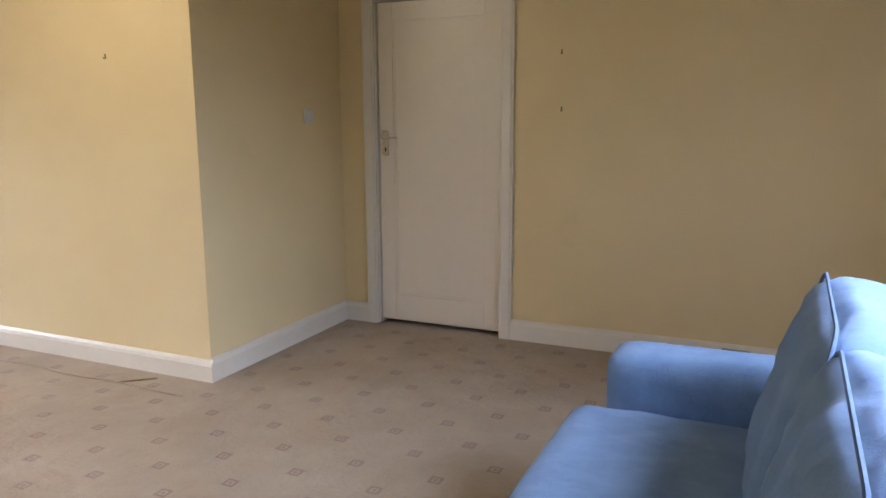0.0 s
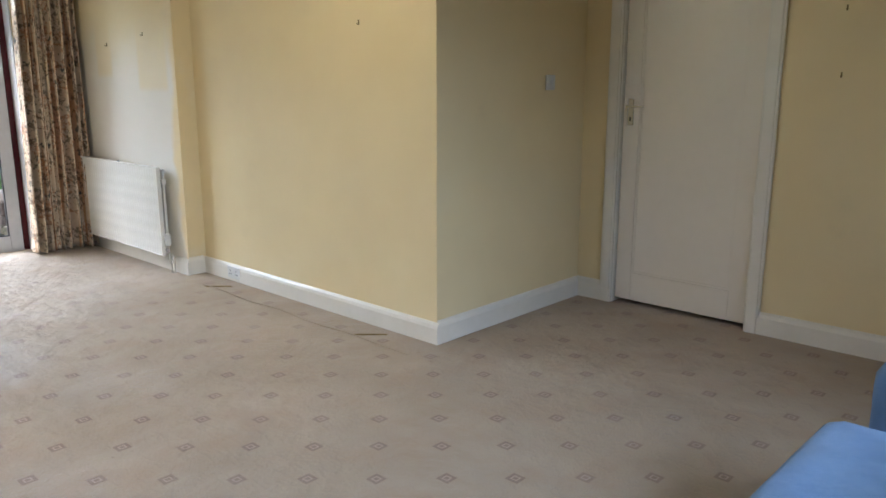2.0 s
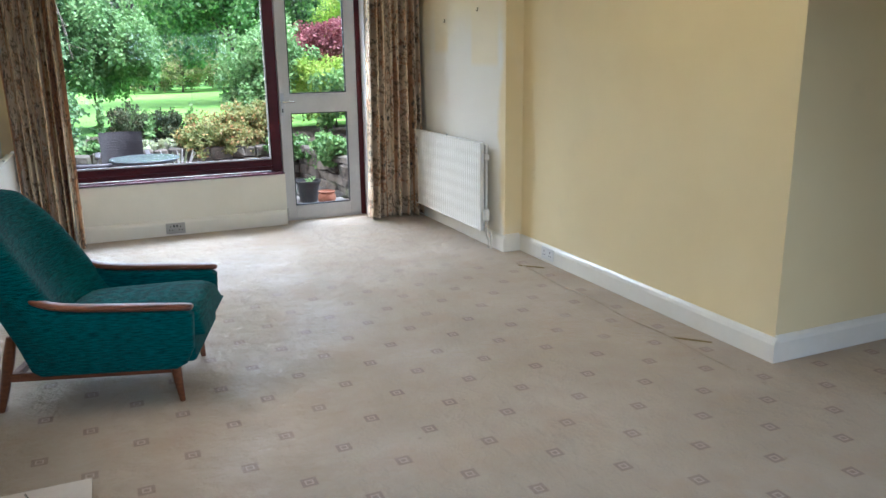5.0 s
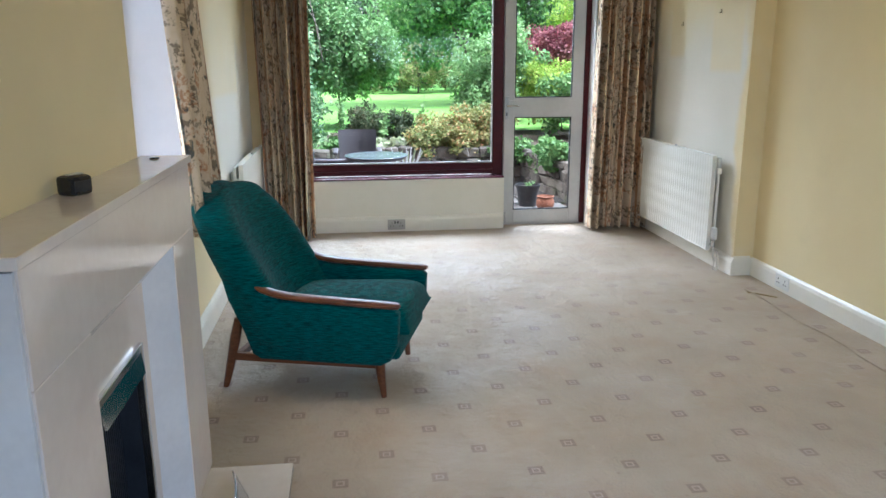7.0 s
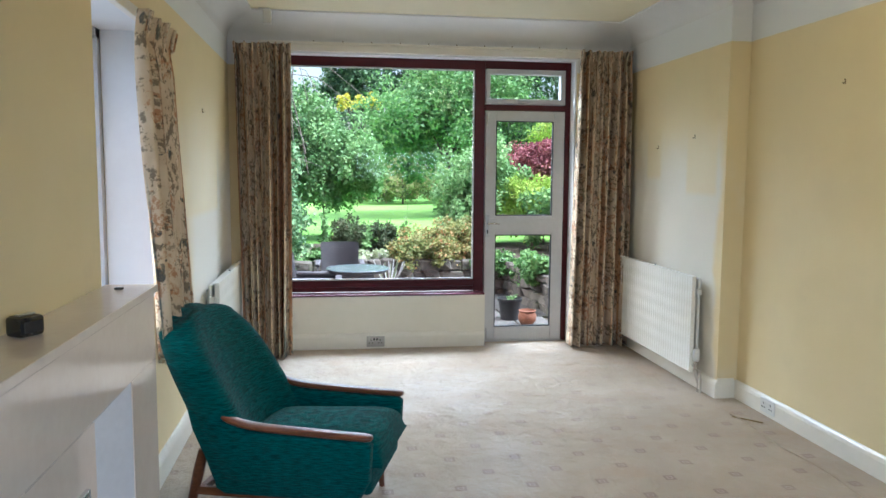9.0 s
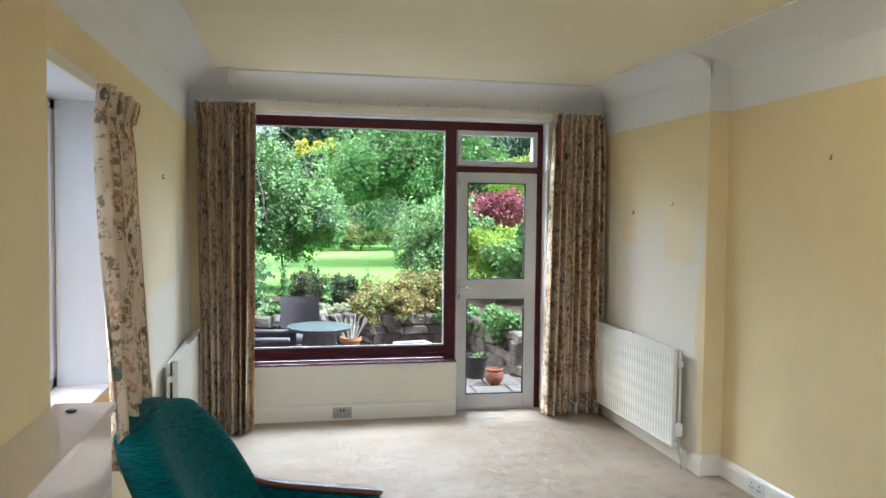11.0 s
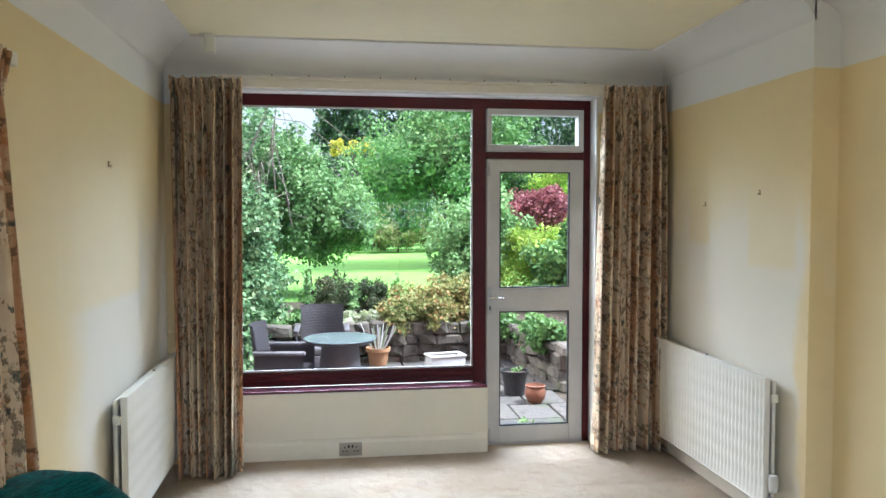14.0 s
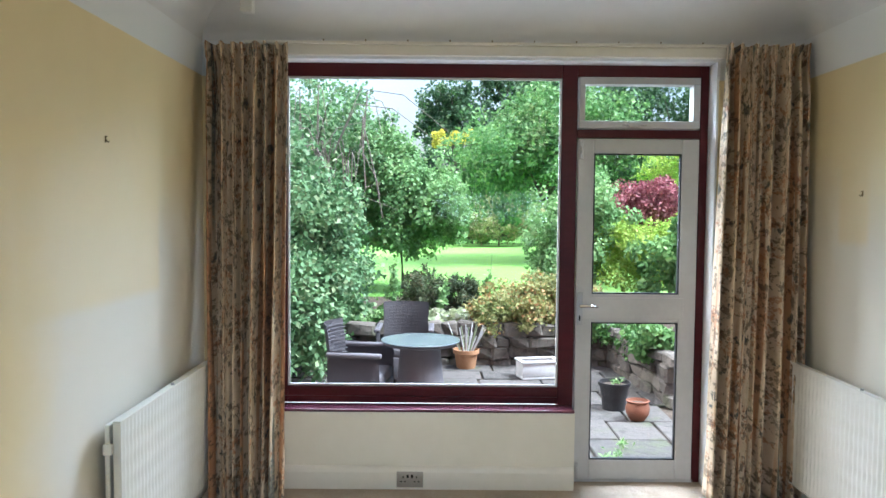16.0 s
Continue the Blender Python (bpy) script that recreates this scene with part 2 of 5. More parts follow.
def sofa_cloth():
    n = Nodes("pale_blue_linen")
    p = n.where()
    w = n.m('ADD', n.noise(220, 2, n.scaled(p, (1, 6, 1))), n.noise(220, 2, n.scaled(p, (6, 1, 1))))
    n.bump(n.m('ADD', n.m('MULTIPLY', w, 0.25), n.m('MULTIPLY', n.noise(11, 4, n.scaled(p, (1, 1, 0.6))), 2.2)), 0.55, 0.016)
    col = n.mix(n.ramp(n.noise(9, 4), 0.3, 0.7), (0.17, 0.29, 0.51), (0.22, 0.36, 0.60))
    col = n.mix(n.m('MULTIPLY', n.ramp(w, 0.85, 1.15), 0.25), col, (0.29, 0.40, 0.60))
    return n.done(col, 0.9, Sheen_Weight=0.15, Specular_IOR_Level=0.2)


M_BLUE = sofa_cloth()
M_BLUEPIPE = grained("blue_piping", (0.12, 0.19, 0.33), (0.09, 0.14, 0.25), 20, 0.8)


def glass(name):
    n = Nodes(name)
    return n.done((1, 1, 1), 0.0, Transmission_Weight=1.0, IOR=1.12)


M_GLASS = glass("window_glass")
M_TABLEGLASS = Nodes("tempered_table_glass").done((0.13, 0.16, 0.17), 0.16, Specular_IOR_Level=0.45)


def leafy(name, a, b, c):
    n = Nodes(name)
    f = n.island()
    patch = n.noise(1.6, 4, n.world())
    col = n.mix(n.m('ADD', n.m('MULTIPLY', f, 0.45), n.m('MULTIPLY', n.ramp(patch, 0.3, 0.7), 0.55)), a, b)
    col = n.mix(n.m('MULTIPLY', n.ramp(n.m('ADD', f, n.m('MULTIPLY', patch, 0.5)), 1.0, 1.25), 0.8), col, c)
    n.done(col, 0.5, Specular_IOR_Level=0.3)
    thin = n.t.nodes.new("ShaderNodeBsdfTranslucent")
    n.put(thin.inputs[0], col)
    both = n.t.nodes.new("ShaderNodeMixShader")
    both.inputs[0].default_value = 0.3
    n.t.links.new(n.b.outputs[0], both.inputs[1])
    n.t.links.new(thin.outputs[0], both.inputs[2])
    n.t.links.new(both.outputs[0], n.t.nodes["Material Output"].inputs[0])
    return n.mat


M_LEAF = dict(
    hedge=leafy("variegated_hedge_leaf", (0.105, 0.21, 0.095), (0.21, 0.35, 0.16), (0.36, 0.44, 0.24)),
    mid=leafy("apple_tree_leaf", (0.166, 0.307, 0.115), (0.282, 0.461, 0.179), (0.435, 0.576, 0.269)),
    dark=leafy("dark_tree_leaf", (0.045, 0.096, 0.045), (0.096, 0.173, 0.077), (0.166, 0.256, 0.109)),
    right=leafy("broad_tree_leaf", (0.102, 0.218, 0.077), (0.205, 0.371, 0.115), (0.320, 0.486, 0.166)),
    bright=leafy("lime_fern_leaf", (0.251, 0.411, 0.058), (0.477, 0.620, 0.114), (0.620, 0.620, 0.191)),
    red=leafy("maple_red_leaf", (0.19, 0.055, 0.07), (0.36, 0.12, 0.14), (0.50, 0.25, 0.25)),
    orange=leafy("spiraea_leaf", (0.20, 0.27, 0.09), (0.42, 0.37, 0.15), (0.58, 0.29, 0.15)),
    yellow=leafy("golden_leaf", (0.552, 0.448, 0.058), (0.620, 0.620, 0.096), (0.620, 0.620, 0.152)),
    pale=leafy("silver_leaf", (0.301, 0.374, 0.228), (0.552, 0.598, 0.380), (0.620, 0.620, 0.571)),
    pink=leafy("pieris_leaf", (0.177, 0.261, 0.096), (0.401, 0.430, 0.170), (0.620, 0.411, 0.305)),
    heather=leafy("heather_sprig", (0.06, 0.09, 0.045), (0.115, 0.15, 0.07), (0.20, 0.16, 0.10)))
M_BARK = grained("grey_bark", (0.09, 0.075, 0.06), (0.16, 0.14, 0.12), 9, 0.85, bump=0.6, stretch=(1, 1, 0.3))
M_TWIG = grained("dead_bramble_stem", (0.20, 0.16, 0.13), (0.32, 0.28, 0.24), 9, 0.85)
M_GRASS = grained("lawn", (0.13, 0.30, 0.045), (0.20, 0.40, 0.07), 0.7, 0.8, bump=0.5, dist=0.02)
M_GRASSBLADE = leafy("grass_blade", (0.09, 0.22, 0.03), (0.15, 0.32, 0.05), (0.2, 0.36, 0.07))
M_SOIL = grained("garden_soil", (0.05, 0.037, 0.026), (0.09, 0.07, 0.05), 6, 0.95, bump=0.8, dist=0.02)
M_RATTAN = grained("grey_rattan_weave", (0.10, 0.095, 0.105), (0.17, 0.16, 0.175), 60, 0.55, bump=0.8, stretch=(1, 1, 3))
M_POTBLACK = grained("black_pot_plastic", (0.018, 0.018, 0.02), (0.035, 0.035, 0.037), 12, 0.5)
M_TERRA = grained("terracotta", (0.26, 0.10, 0.055), (0.16, 0.07, 0.04), 12, 0.8, bump=0.2)
M_CLAY = grained("pale_clay", (0.48, 0.27, 0.14), (0.38, 0.2, 0.1), 12, 0.8, bump=0.2)
M_TROUGH = grained("white_glazed_sink", (0.72, 0.73, 0.74), (0.62, 0.63, 0.64), 8, 0.35, bump=0.1)


def stone(name, a, b, c):
    n = Nodes(name)
    col = n.mix(n.random(), a, b)
    col = n.mix(n.m('MULTIPLY', n.ramp(n.noise(9, 6, n.world()), 0.5, 0.68), 0.6), col, c)
    col = n.mix(n.m('MULTIPLY', n.ramp(n.noise(3, 4, n.world()), 0.55, 0.7), 0.5), col, (0.09, 0.11, 0.05))
    n.bump(n.noise(22, 6, n.world()), 0.8, 0.02)
    return n.done(col, 0.9)


M_STONE = stone("sandstone_rubble", (0.095, 0.084, 0.072), (0.17, 0.15, 0.125), (0.035, 0.033, 0.03))
M_SLAB = stone("paving_slab", (0.08, 0.076, 0.072), (0.12, 0.11, 0.102), (0.04, 0.042, 0.034))
M_BRICK = grained("exterior_brick", (0.22, 0.09, 0.06), (0.30, 0.14, 0.1), 8, 0.9, bump=0.3)

# ---- mesh helpers ----


def box(bm, x0, x1, y0, y1, z0, z1, bevel=0.0, seg=2):
    r = bmesh.ops.create_cube(bm, size=1, matrix=Matrix.LocRotScale(((x0 + x1) / 2, (y0 + y1) / 2, (z0 + z1) / 2), None, (abs(x1 - x0), abs(y1 - y0), abs(z1 - z0))))
    if bevel:
        es = list({e for v in r["verts"] for e in v.link_edges})
        bmesh.ops.bevel(bm, geom=es, offset=bevel, segments=seg, affect='EDGES', profile=0.5)
    return r


def boxes(*rows, bevel=0.0):
    bm = bmesh.new()
    for row in rows:
        box(bm, *row, bevel=bevel)
    return bm


def cyl(bm, p, q, r0, r1=None, n=12):
    p, q = Vector(p), Vector(q)
    d = q - p
    m = Matrix.Translation((p + q) / 2) @ d.to_track_quat('Z', 'Y').to_matrix().to_4x4()
    bmesh.ops.create_cone(bm, cap_ends=True, segments=n, radius1=r0, radius2=r0 if r1 is None else r1, depth=d.length, matrix=m)


def tube(bm, pts, r, n=8):
    pts = [Vector(p) for p in pts]
    rings = []
    for i, p in enumerate(pts):
        d = (pts[min(i + 1, len(pts) - 1)] - pts[max(i - 1, 0)]).normalized()
        q = d.to_track_quat('Z', 'Y')
        rr = r[i] if isinstance(r, (list, tuple)) else r
        rings.append([bm.verts.new(p + q @ Vector((rr * math.cos(a), rr * math.sin(a), 0))) for a in (2 * math.pi * k / n for k in range(n))])
    for a, b in zip(rings, rings[1:]):
        for k in range(n):
            bm.faces.new((a[k], a[(k + 1) % n], b[(k + 1) % n], b[k]))
    bm.faces.new(rings[0][::-1])
    bm.faces.new(rings[-1])


def lathe(bm, prof, n=24, at=(0, 0, 0)):
    rings = [[bm.verts.new((at[0] + r * math.cos(2 * math.pi * k / n), at[1] + r * math.sin(2 * math.pi * k / n), at[2] + z)) for k in range(n)] for r, z in prof]
    for a, b in zip(rings, rings[1:]):
        for k in range(n):
            bm.faces.new((a[k], a[(k + 1) % n], b[(k + 1) % n], b[k]))
    bm.faces.new(rings[0][::-1])
    bm.faces.new(rings[-1])


def extrude_profile(bm, pts, axis, a, b):
    """A closed 2D outline carried from a to b along x, y or z."""
    def at(u, v, w):
        return {"x": (w, u, v), "y": (u, w, v), "z": (u, v, w)}[axis]
    r0 = [bm.verts.new(at(u, v, a)) for u, v in pts]
    r1 = [bm.verts.new(at(u, v, b)) for u, v in pts]
    k = len(pts)
    for i in range(k):
        bm.faces.new((r0[i], r0[(i + 1) % k], r1[(i + 1) % k], r1[i]))
    bm.faces.new(r0[::-1])
    bm.faces.new(r1)


def grid_sheet(bm, nu, nv, f):
    vs = [[bm.verts.new(f(i / nu, j / nv)) for j in range(nv + 1)] for i in range(nu + 1)]
    for i in range(nu):
        for j in range(nv):
            bm.faces.new((vs[i][j], vs[i + 1][j], vs[i + 1][j + 1], vs[i][j + 1]))
    return vs


def mesh_of(name, bm, material, smooth=None):
    bmesh.ops.recalc_face_normals(bm, faces=bm.faces)
    me = bpy.data.meshes.new(name)
    bm.to_mesh(me)
    bm.free()
    me.materials.append(material)
    if smooth is not None:
        me.polygons.foreach_set("use_smooth", [True] * len(me.polygons))
        me.set_sharp_from_angle(angle=radians(smooth))
    return me


def part(name, bm, material, parent, label="", smooth=None, at=None):
    ob = new(name, mesh_of(name, bm, material, smooth))
    ob.parent = parent
    if at is not None:
        ob.matrix_basis = at
    return tagged(ob, label)


def solid(name, bm, material, label="", category="", kind="", group="", smooth=None):
    return tagged(new(name, mesh_of(name, bm, material, smooth)), label, category, group, kind)


def thing(name, m, label, category, group="", kind=""):
    ob = new(name)
    ob.empty_display_size = 0.1
    ob.matrix_basis = m
    return tagged(ob, label, category, group, kind)


def structure(name, bm, material, label, category, smooth=None):
    return solid(name, bm, material, label, category, "structure", smooth=smooth)


# ---- the room ----
WX, PY, BY, DY, LY, EX = -6.53, 2.878, 3.014, 4.343, -0.355, 0.95   # window wall, radiator wall, projecting wall, door wall, south wall, back wall
PX, CX, CZ = -4.885, -2.566, 2.605                                    # ends of the radiator wall and of the projecting wall, ceiling
OY0, OY1, OZ = -0.06, 2.43, 2.36                                      # garden window opening

structure("floor", boxes((-6.78, EX + 0.2, LY - 0.3, DY + 0.2, -0.12, 0.0)), M_CARPET, "worn beige carpet with small brown square motifs", "carpet")
structure("wall_west", boxes((WX - 0.28, WX, LY - 0.3, OY0, -0.6, 2.8), (WX - 0.28, WX, OY1, PY + 0.3, -0.6, 2.8), (WX - 0.28, WX, OY0, OY1, OZ, 2.8)), M_WALL, "yellow painted wall around the garden window", "wall")
structure("wall_under_window", boxes((WX - 0.28, WX, OY0, 1.682, -0.6, 0.425)), M_UNDER, "cream painted low wall below the garden window", "wall")
structure("wall_north_radiator", boxes((WX, PX, PY, BY + 0.4, -0.1, 2.8)), M_WALL_RIGHT, "yellow wall with pale daylight painted in around yellower rectangles", "wall")
structure("wall_north_projecting", boxes((PX, CX, BY, DY + 0.2, -0.1, 2.8)), M_WALL, "yellow projecting wall with a square outer corner", "wall")
DX0, DX1, DZ = -2.30, -1.475, 2.035
structure("wall_north_door", boxes((CX, DX0 - 0.03, DY, DY + 0.15, -0.1, 2.8), (DX1 + 0.03, EX, DY, DY + 0.15, -0.1, 2.8), (DX0 - 0.03, DX1 + 0.03, DY, DY + 0.15, DZ + 0.03, 2.8)), M_WALL, "yellow wall with a white panel door", "wall")
structure("wall_east", boxes((EX, EX + 0.15, LY - 0.3, 0.5, -0.1, 2.8), (EX, EX + 0.15, 3.1, DY + 0.2, -0.1, 2.8), (EX, EX + 0.15, 0.5, 3.1, -0.1, 0.95), (EX, EX + 0.15, 0.5, 3.1, 2.3, 2.8)), M_WALL, "yellow back wall with a front window", "wall")
SX0, SX1, SZ0, SZ1 = -4.03, -2.86, 0.86, 2.06                          # side window opening
structure("wall_south", boxes((WX, SX0, LY - 0.3, LY, -0.1, 2.8), (SX1, EX, LY - 0.3, LY, -0.1, 2.8), (SX0, SX1, LY - 0.3, LY, -0.1, SZ0), (SX0, SX1, LY - 0.3, LY, SZ1, 2.8)), M_WALL_LEFT, "yellow wall with pale daylight painted in near the radiator", "wall")
structure("chimney_breast", boxes((-2.76, -1.45, LY, -0.235, 0, 2.6)), M_WALL, "yellow chimney breast above the fireplace", "chimney breast")
structure("ceiling", boxes((WX - 0.28, EX + 0.15, LY - 0.3, DY + 0.2, CZ, CZ + 0.2)), M_CEIL, "pale yellow painted ceiling", "ceiling")
structure("hall_wall_behind_door", boxes((-2.7, -1.2, DY + 0.3, DY + 0.4, -0.1, 2.8), (-2.7, -2.6, DY + 0.151, DY + 0.3, -0.1, 2.8), (-1.3, -1.2, DY + 0.151, DY + 0.3, -0.1, 2.8), (-2.6, -1.3, DY + 0.151, DY + 0.3, 2.3, 2.4)), M_WALL, "dim wall behind the closed door", "wall")


def cove(name, axis, a, b, wall, sign, run, drop):
    """A concave plaster curve from wall to ceiling."""
    pts = [(wall - sign * 0.01, CZ + 0.01), (wall - sign * 0.01, CZ - drop)]
    for k in range(13):
        t = math.pi / 2 * k / 12
        pts.append((wall + sign * run * (1 - math.cos(t)), CZ - 0.012 - (drop - 0.012) * (1 - math.sin(t))))
    pts.append((wall + sign * run, CZ + 0.01))
    bm = bmesh.new()
    extrude_profile(bm, pts, axis, a, b)
    structure(name, bm, M_COVE, "off-white curved plaster cove", "cove", smooth=40)


cove("cove_west", "y", LY, PY, WX, 1, 0.34, 0.17)
cove("cove_north_1", "x", WX, PX, PY, -1, 0.22, 0.14)
cove("cove_north_2", "x", PX, CX, BY, -1, 0.356, 0.14)
cove("cove_south", "x", WX, -2.76, LY, 1, 0.22, 0.17)


def skirting(name, axis, a, b, wall, sign, h=0.125, t=0.022):
    prof = [(wall, 0.0), (wall + sign * t, 0.0), (wall + sign * t, h - 0.03), (wall + sign * (t - 0.006), h - 0.012), (wall + sign * 0.006, h), (wall, h)]
    bm = bmesh.new()
    extrude_profile(bm, prof, axis, a, b)
    structure(name, bm, M_TRIM, "cream gloss skirting board", "skirting board")


skirting("baseboard_1", "y", OY0, 1.675, WX, 1)
skirting("baseboard_2", "x", WX, PX + 0.022, PY, -1, h=0.115)
skirting("baseboard_3", "y", PY, BY - 0.022, PX, 1)
skirting("baseboard_4", "x", PX, CX + 0.022, BY, -1, h=0.115)
skirting("baseboard_5", "y", BY, DY - 0.022, CX, 1)
skirting("baseboard_6", "x", CX, -2.385, DY, -1)
skirting("baseboard_7", "x", -1.39, EX, DY, -1)
skirting("baseboard_8", "x", WX, -2.76, LY, 1, h=0.13)
skirting("baseboard_9", "x", -1.45, EX, LY, 1)
skirting("baseboard_10", "y", OY1, PY, WX, 1)

# plaster picture ledge over the window
structure("curtain_rail_board", boxes((WX, WX + 0.035, -0.1, 2.46, 2.362, 2.415), (WX, WX + 0.05, -0.12, 2.48, 2.415, 2.432), bevel=0.004), M_TRIM, "white painted wooden board over the window", "curtain board")
hook_mesh = None
for k in range(10):
    bm = bmesh.new()
    cyl(bm, (0, 0, 0), (0.0, 0, 0.012), 0.004, n=8)
    if hook_mesh is None:
        hook_mesh = mesh_of("rail_screw", bm, M_BRASS)
    else:
        bm.free()
    ob = tagged(new("rail_screw", hook_mesh), "small brass screw on the curtain board", "screw", "rail screws")
    ob.location = (WX + 0.03, 0.3 + 0.225 * k, 2.432)

# ---- garden window and door ----
FX0, FX1 = -6.735, -6.655
win = thing("window_1", pose(0, 0, 0), "oxblood-framed picture window onto the garden", "window", kind="structure")
part("window_frame", boxes((FX0, FX1, OY0, 0.075, 0.445, OZ), (FX0, FX1, 0.075, 1.603, 2.275, OZ), (FX0, FX1, 1.603, 1.69, 0.0, OZ), (FX0, FX1, 0.075, 1.603, 0.445, 0.525),
                           (FX0, FX1, 1.69, 2.375, 1.948, 1.995), (FX0, FX1, 1.69, 2.375, 2.285, OZ), (FX0, FX1, 2.375, OY1, -0.02, OZ), bevel=0.004), M_RED, win)
part("glazing_bead", boxes((FX1 - 0.025, FX1 + 0.008, 0.077, 1.601, 0.526, 0.54), (FX1 - 0.025, FX1 + 0.012, 0.0, 1.60, 0.47, 0.485)), M_RED, win)
part("pale_bead", boxes((FX1 - 0.02, FX1 - 0.002, 0.077, 0.087, 0.542, 2.273), (FX1 - 0.02, FX1 - 0.002, 1.59, 1.601, 0.542, 2.273), (FX1 - 0.02, FX1 - 0.002, 0.088, 1.589, 2.262, 2.273), (FX1 - 0.02, FX1 - 0.002, 0.088, 1.589, 0.542, 0.553)), M_ALU, win, "grey aluminium glazing bead")
pane = part("pane", boxes((-6.705, -6.699, 0.07, 1.606, 0.53, 2.28)), M_GLASS, win)
pane.visible_shadow = False
structure("window_sill", boxes((FX1 + 0.002, WX + 0.012, OY0 + 0.002, 1.678, 0.427, 0.444), bevel=0.004), M_PLUM, "glossy plum painted window sill", "window sill")
structure("window_reveal", boxes((FX1 + 0.001, WX - 0.002, OY1 - 0.012, OY1 - 0.001, 0.0, OZ), (FX1 + 0.001, WX - 0.002, OY0 + 0.07, OY1 - 0.012, OZ - 0.012, OZ - 0.001)), M_REVEAL, "white painted window reveal", "window reveal")
structure("step_threshold", boxes((-6.80, WX - 0.12, 1.69, 2.375, -0.02, 0.012)), M_ALU, "metal threshold below the garden door", "threshold")

vent = thing("vent_window", pose(0, 0, 0), "white top-hung vent window above the door", "window", kind="structure")
part("sash", boxes((-6.72, -6.64, 1.697, 2.348 + .02, 2.0, 2.042), (-6.72, -6.64, 1.697, 2.368, 2.242, 2.282), (-6.72, -6.64, 1.697, 1.73, 2.042, 2.242), (-6.72, -6.64, 2.33, 2.368, 2.042, 2.242), bevel=0.004), M_ALU, vent)
part("stay", boxes((-6.64, -6.62, 1.93, 2.07, 2.013, 2.023), (-6.64, -6.612, 1.965, 2.03, 2.005, 2.032), bevel=0.002), M_STEEL, vent, "dark metal casement stay")
v = part("pane", boxes((-6.695, -6.689, 1.728, 2.332, 2.04, 2.244)), M_GLASS, vent)
v.visible_shadow = False

door = thing("garden_door", pose(0, 0, 0), "white aluminium half-glazed garden door, closed", "door", kind="structure")
D0, D1 = -6.70, -6.645
part("leaf_frame", boxes((D0, D1, 1.697, 1.785, 0.014, 1.942), (D0, D1, 2.275, 2.37, 0.014, 1.942), (D0, D1, 1.785, 2.275, 1.862, 1.942), (D0, D1, 1.785, 2.275, 0.915, 1.075), (D0, D1, 1.785, 2.275, 0.014, 0.128), bevel=0.005), M_ALU, door)
part("mid_panel", boxes((D1 - 0.004, D1 + 0.006, 1.70, 2.30, 0.935, 1.055), bevel=0.002), M_ALU, door)
for z0, z1 in ((1.075, 1.862), (0.128, 0.915)):
    part("gasket", boxes((D1 - 0.03, D1 - 0.006, 1.785, 1.793, z0, z1), (D1 - 0.03, D1 - 0.006, 2.267, 2.275, z0, z1), (D1 - 0.03, D1 - 0.006, 1.793, 2.267, z0, z0 + 0.008), (D1 - 0.03, D1 - 0.006, 1.793, 2.267, z1 - 0.008, z1)), M_GASKET, door, "black rubber gasket")
    v = part("pane", boxes((-6.68, -6.674, 1.783, 2.277, z0 - 0.002, z1 + 0.002)), M_GLASS, door)
    v.visible_shadow = False
bm = boxes((D1 + 0.001, D1 + 0.008, 1.702, 1.735, 0.90, 1.085), bevel=0.003)
plate = part("lock_plate", bm, M_STEEL, door, "metal lock plate")
bm = bmesh.new()
cyl(bm, (D1 + 0.006, 1.718, 1.01), (D1 + 0.045, 1.718, 1.01), 0.008)
tube(bm, [(D1 + 0.045, 1.712, 1.01), (D1 + 0.048, 1.76, 1.012), (D1 + 0.046, 1.815, 1.008)], [0.009, 0.008, 0.006])
part("handle", bm, M_CHROME, plate, "chrome lever handle", smooth=40)
bm = boxes((D1 + 0.006, D1 + 0.010, 1.713, 1.722, 0.925, 0.955), bevel=0.001)
part("keyhole", bm, M_BLACK, plate)
for z in (0.07, 1.88):
    part("bolt", boxes((D1 + 0.001, D1 + 0.018, 1.703, 1.722, z - 0.05, z + 0.05), (D1 + 0.012, D1 + 0.028, 1.708, 1.716, z - 0.02, z + 0.02), bevel=0.003), M_STEEL, door, "small steel door bolt")

front = thing("window_3", pose(0, 0, 0), "front window behind the sofa", "window", kind="structure")
part("window_frame", boxes((EX + 0.09, EX + 0.14, 0.5, 0.56, 0.95, 2.3), (EX + 0.09, EX + 0.14, 3.04, 3.1, 0.95, 2.3), (EX + 0.09, EX + 0.14, 0.56, 3.04, 0.95, 1.01), (EX + 0.09, EX + 0.14, 0.56, 3.04, 2.24, 2.3), (EX + 0.09, EX + 0.14, 1.77, 1.83, 1.01, 2.24)), M_ALU, front)
# side window, seen only by its jamb
side = thing("window_2", pose(0, 0, 0), "white-framed side window beside the fireplace", "window", kind="structure")
part("window_frame", boxes((SX0, SX0 + 0.05, LY - 0.27, LY - 0.22, SZ0, SZ1), (SX1 - 0.05, SX1, LY - 0.27, LY - 0.22, SZ0, SZ1), (SX0, SX1, LY - 0.27, LY - 0.22, SZ0, SZ0 + 0.05), (SX0, SX1, LY - 0.27, LY - 0.22, SZ1 - 0.05, SZ1)), M_ALU, side)
part("lining", boxes((SX0 + 0.001, SX0 + 0.012, LY - 0.215, LY - 0.003, SZ0 + .012, SZ1 - .012), (SX0, SX1, LY - 0.215, LY - 0.003, SZ1 - 0.012, SZ1 - 0.001), (SX0, SX1, LY - 0.215, LY - 0.003, SZ0 + 0.001, SZ0 + 0.012)), M_REVEAL, side, "white painted reveal")
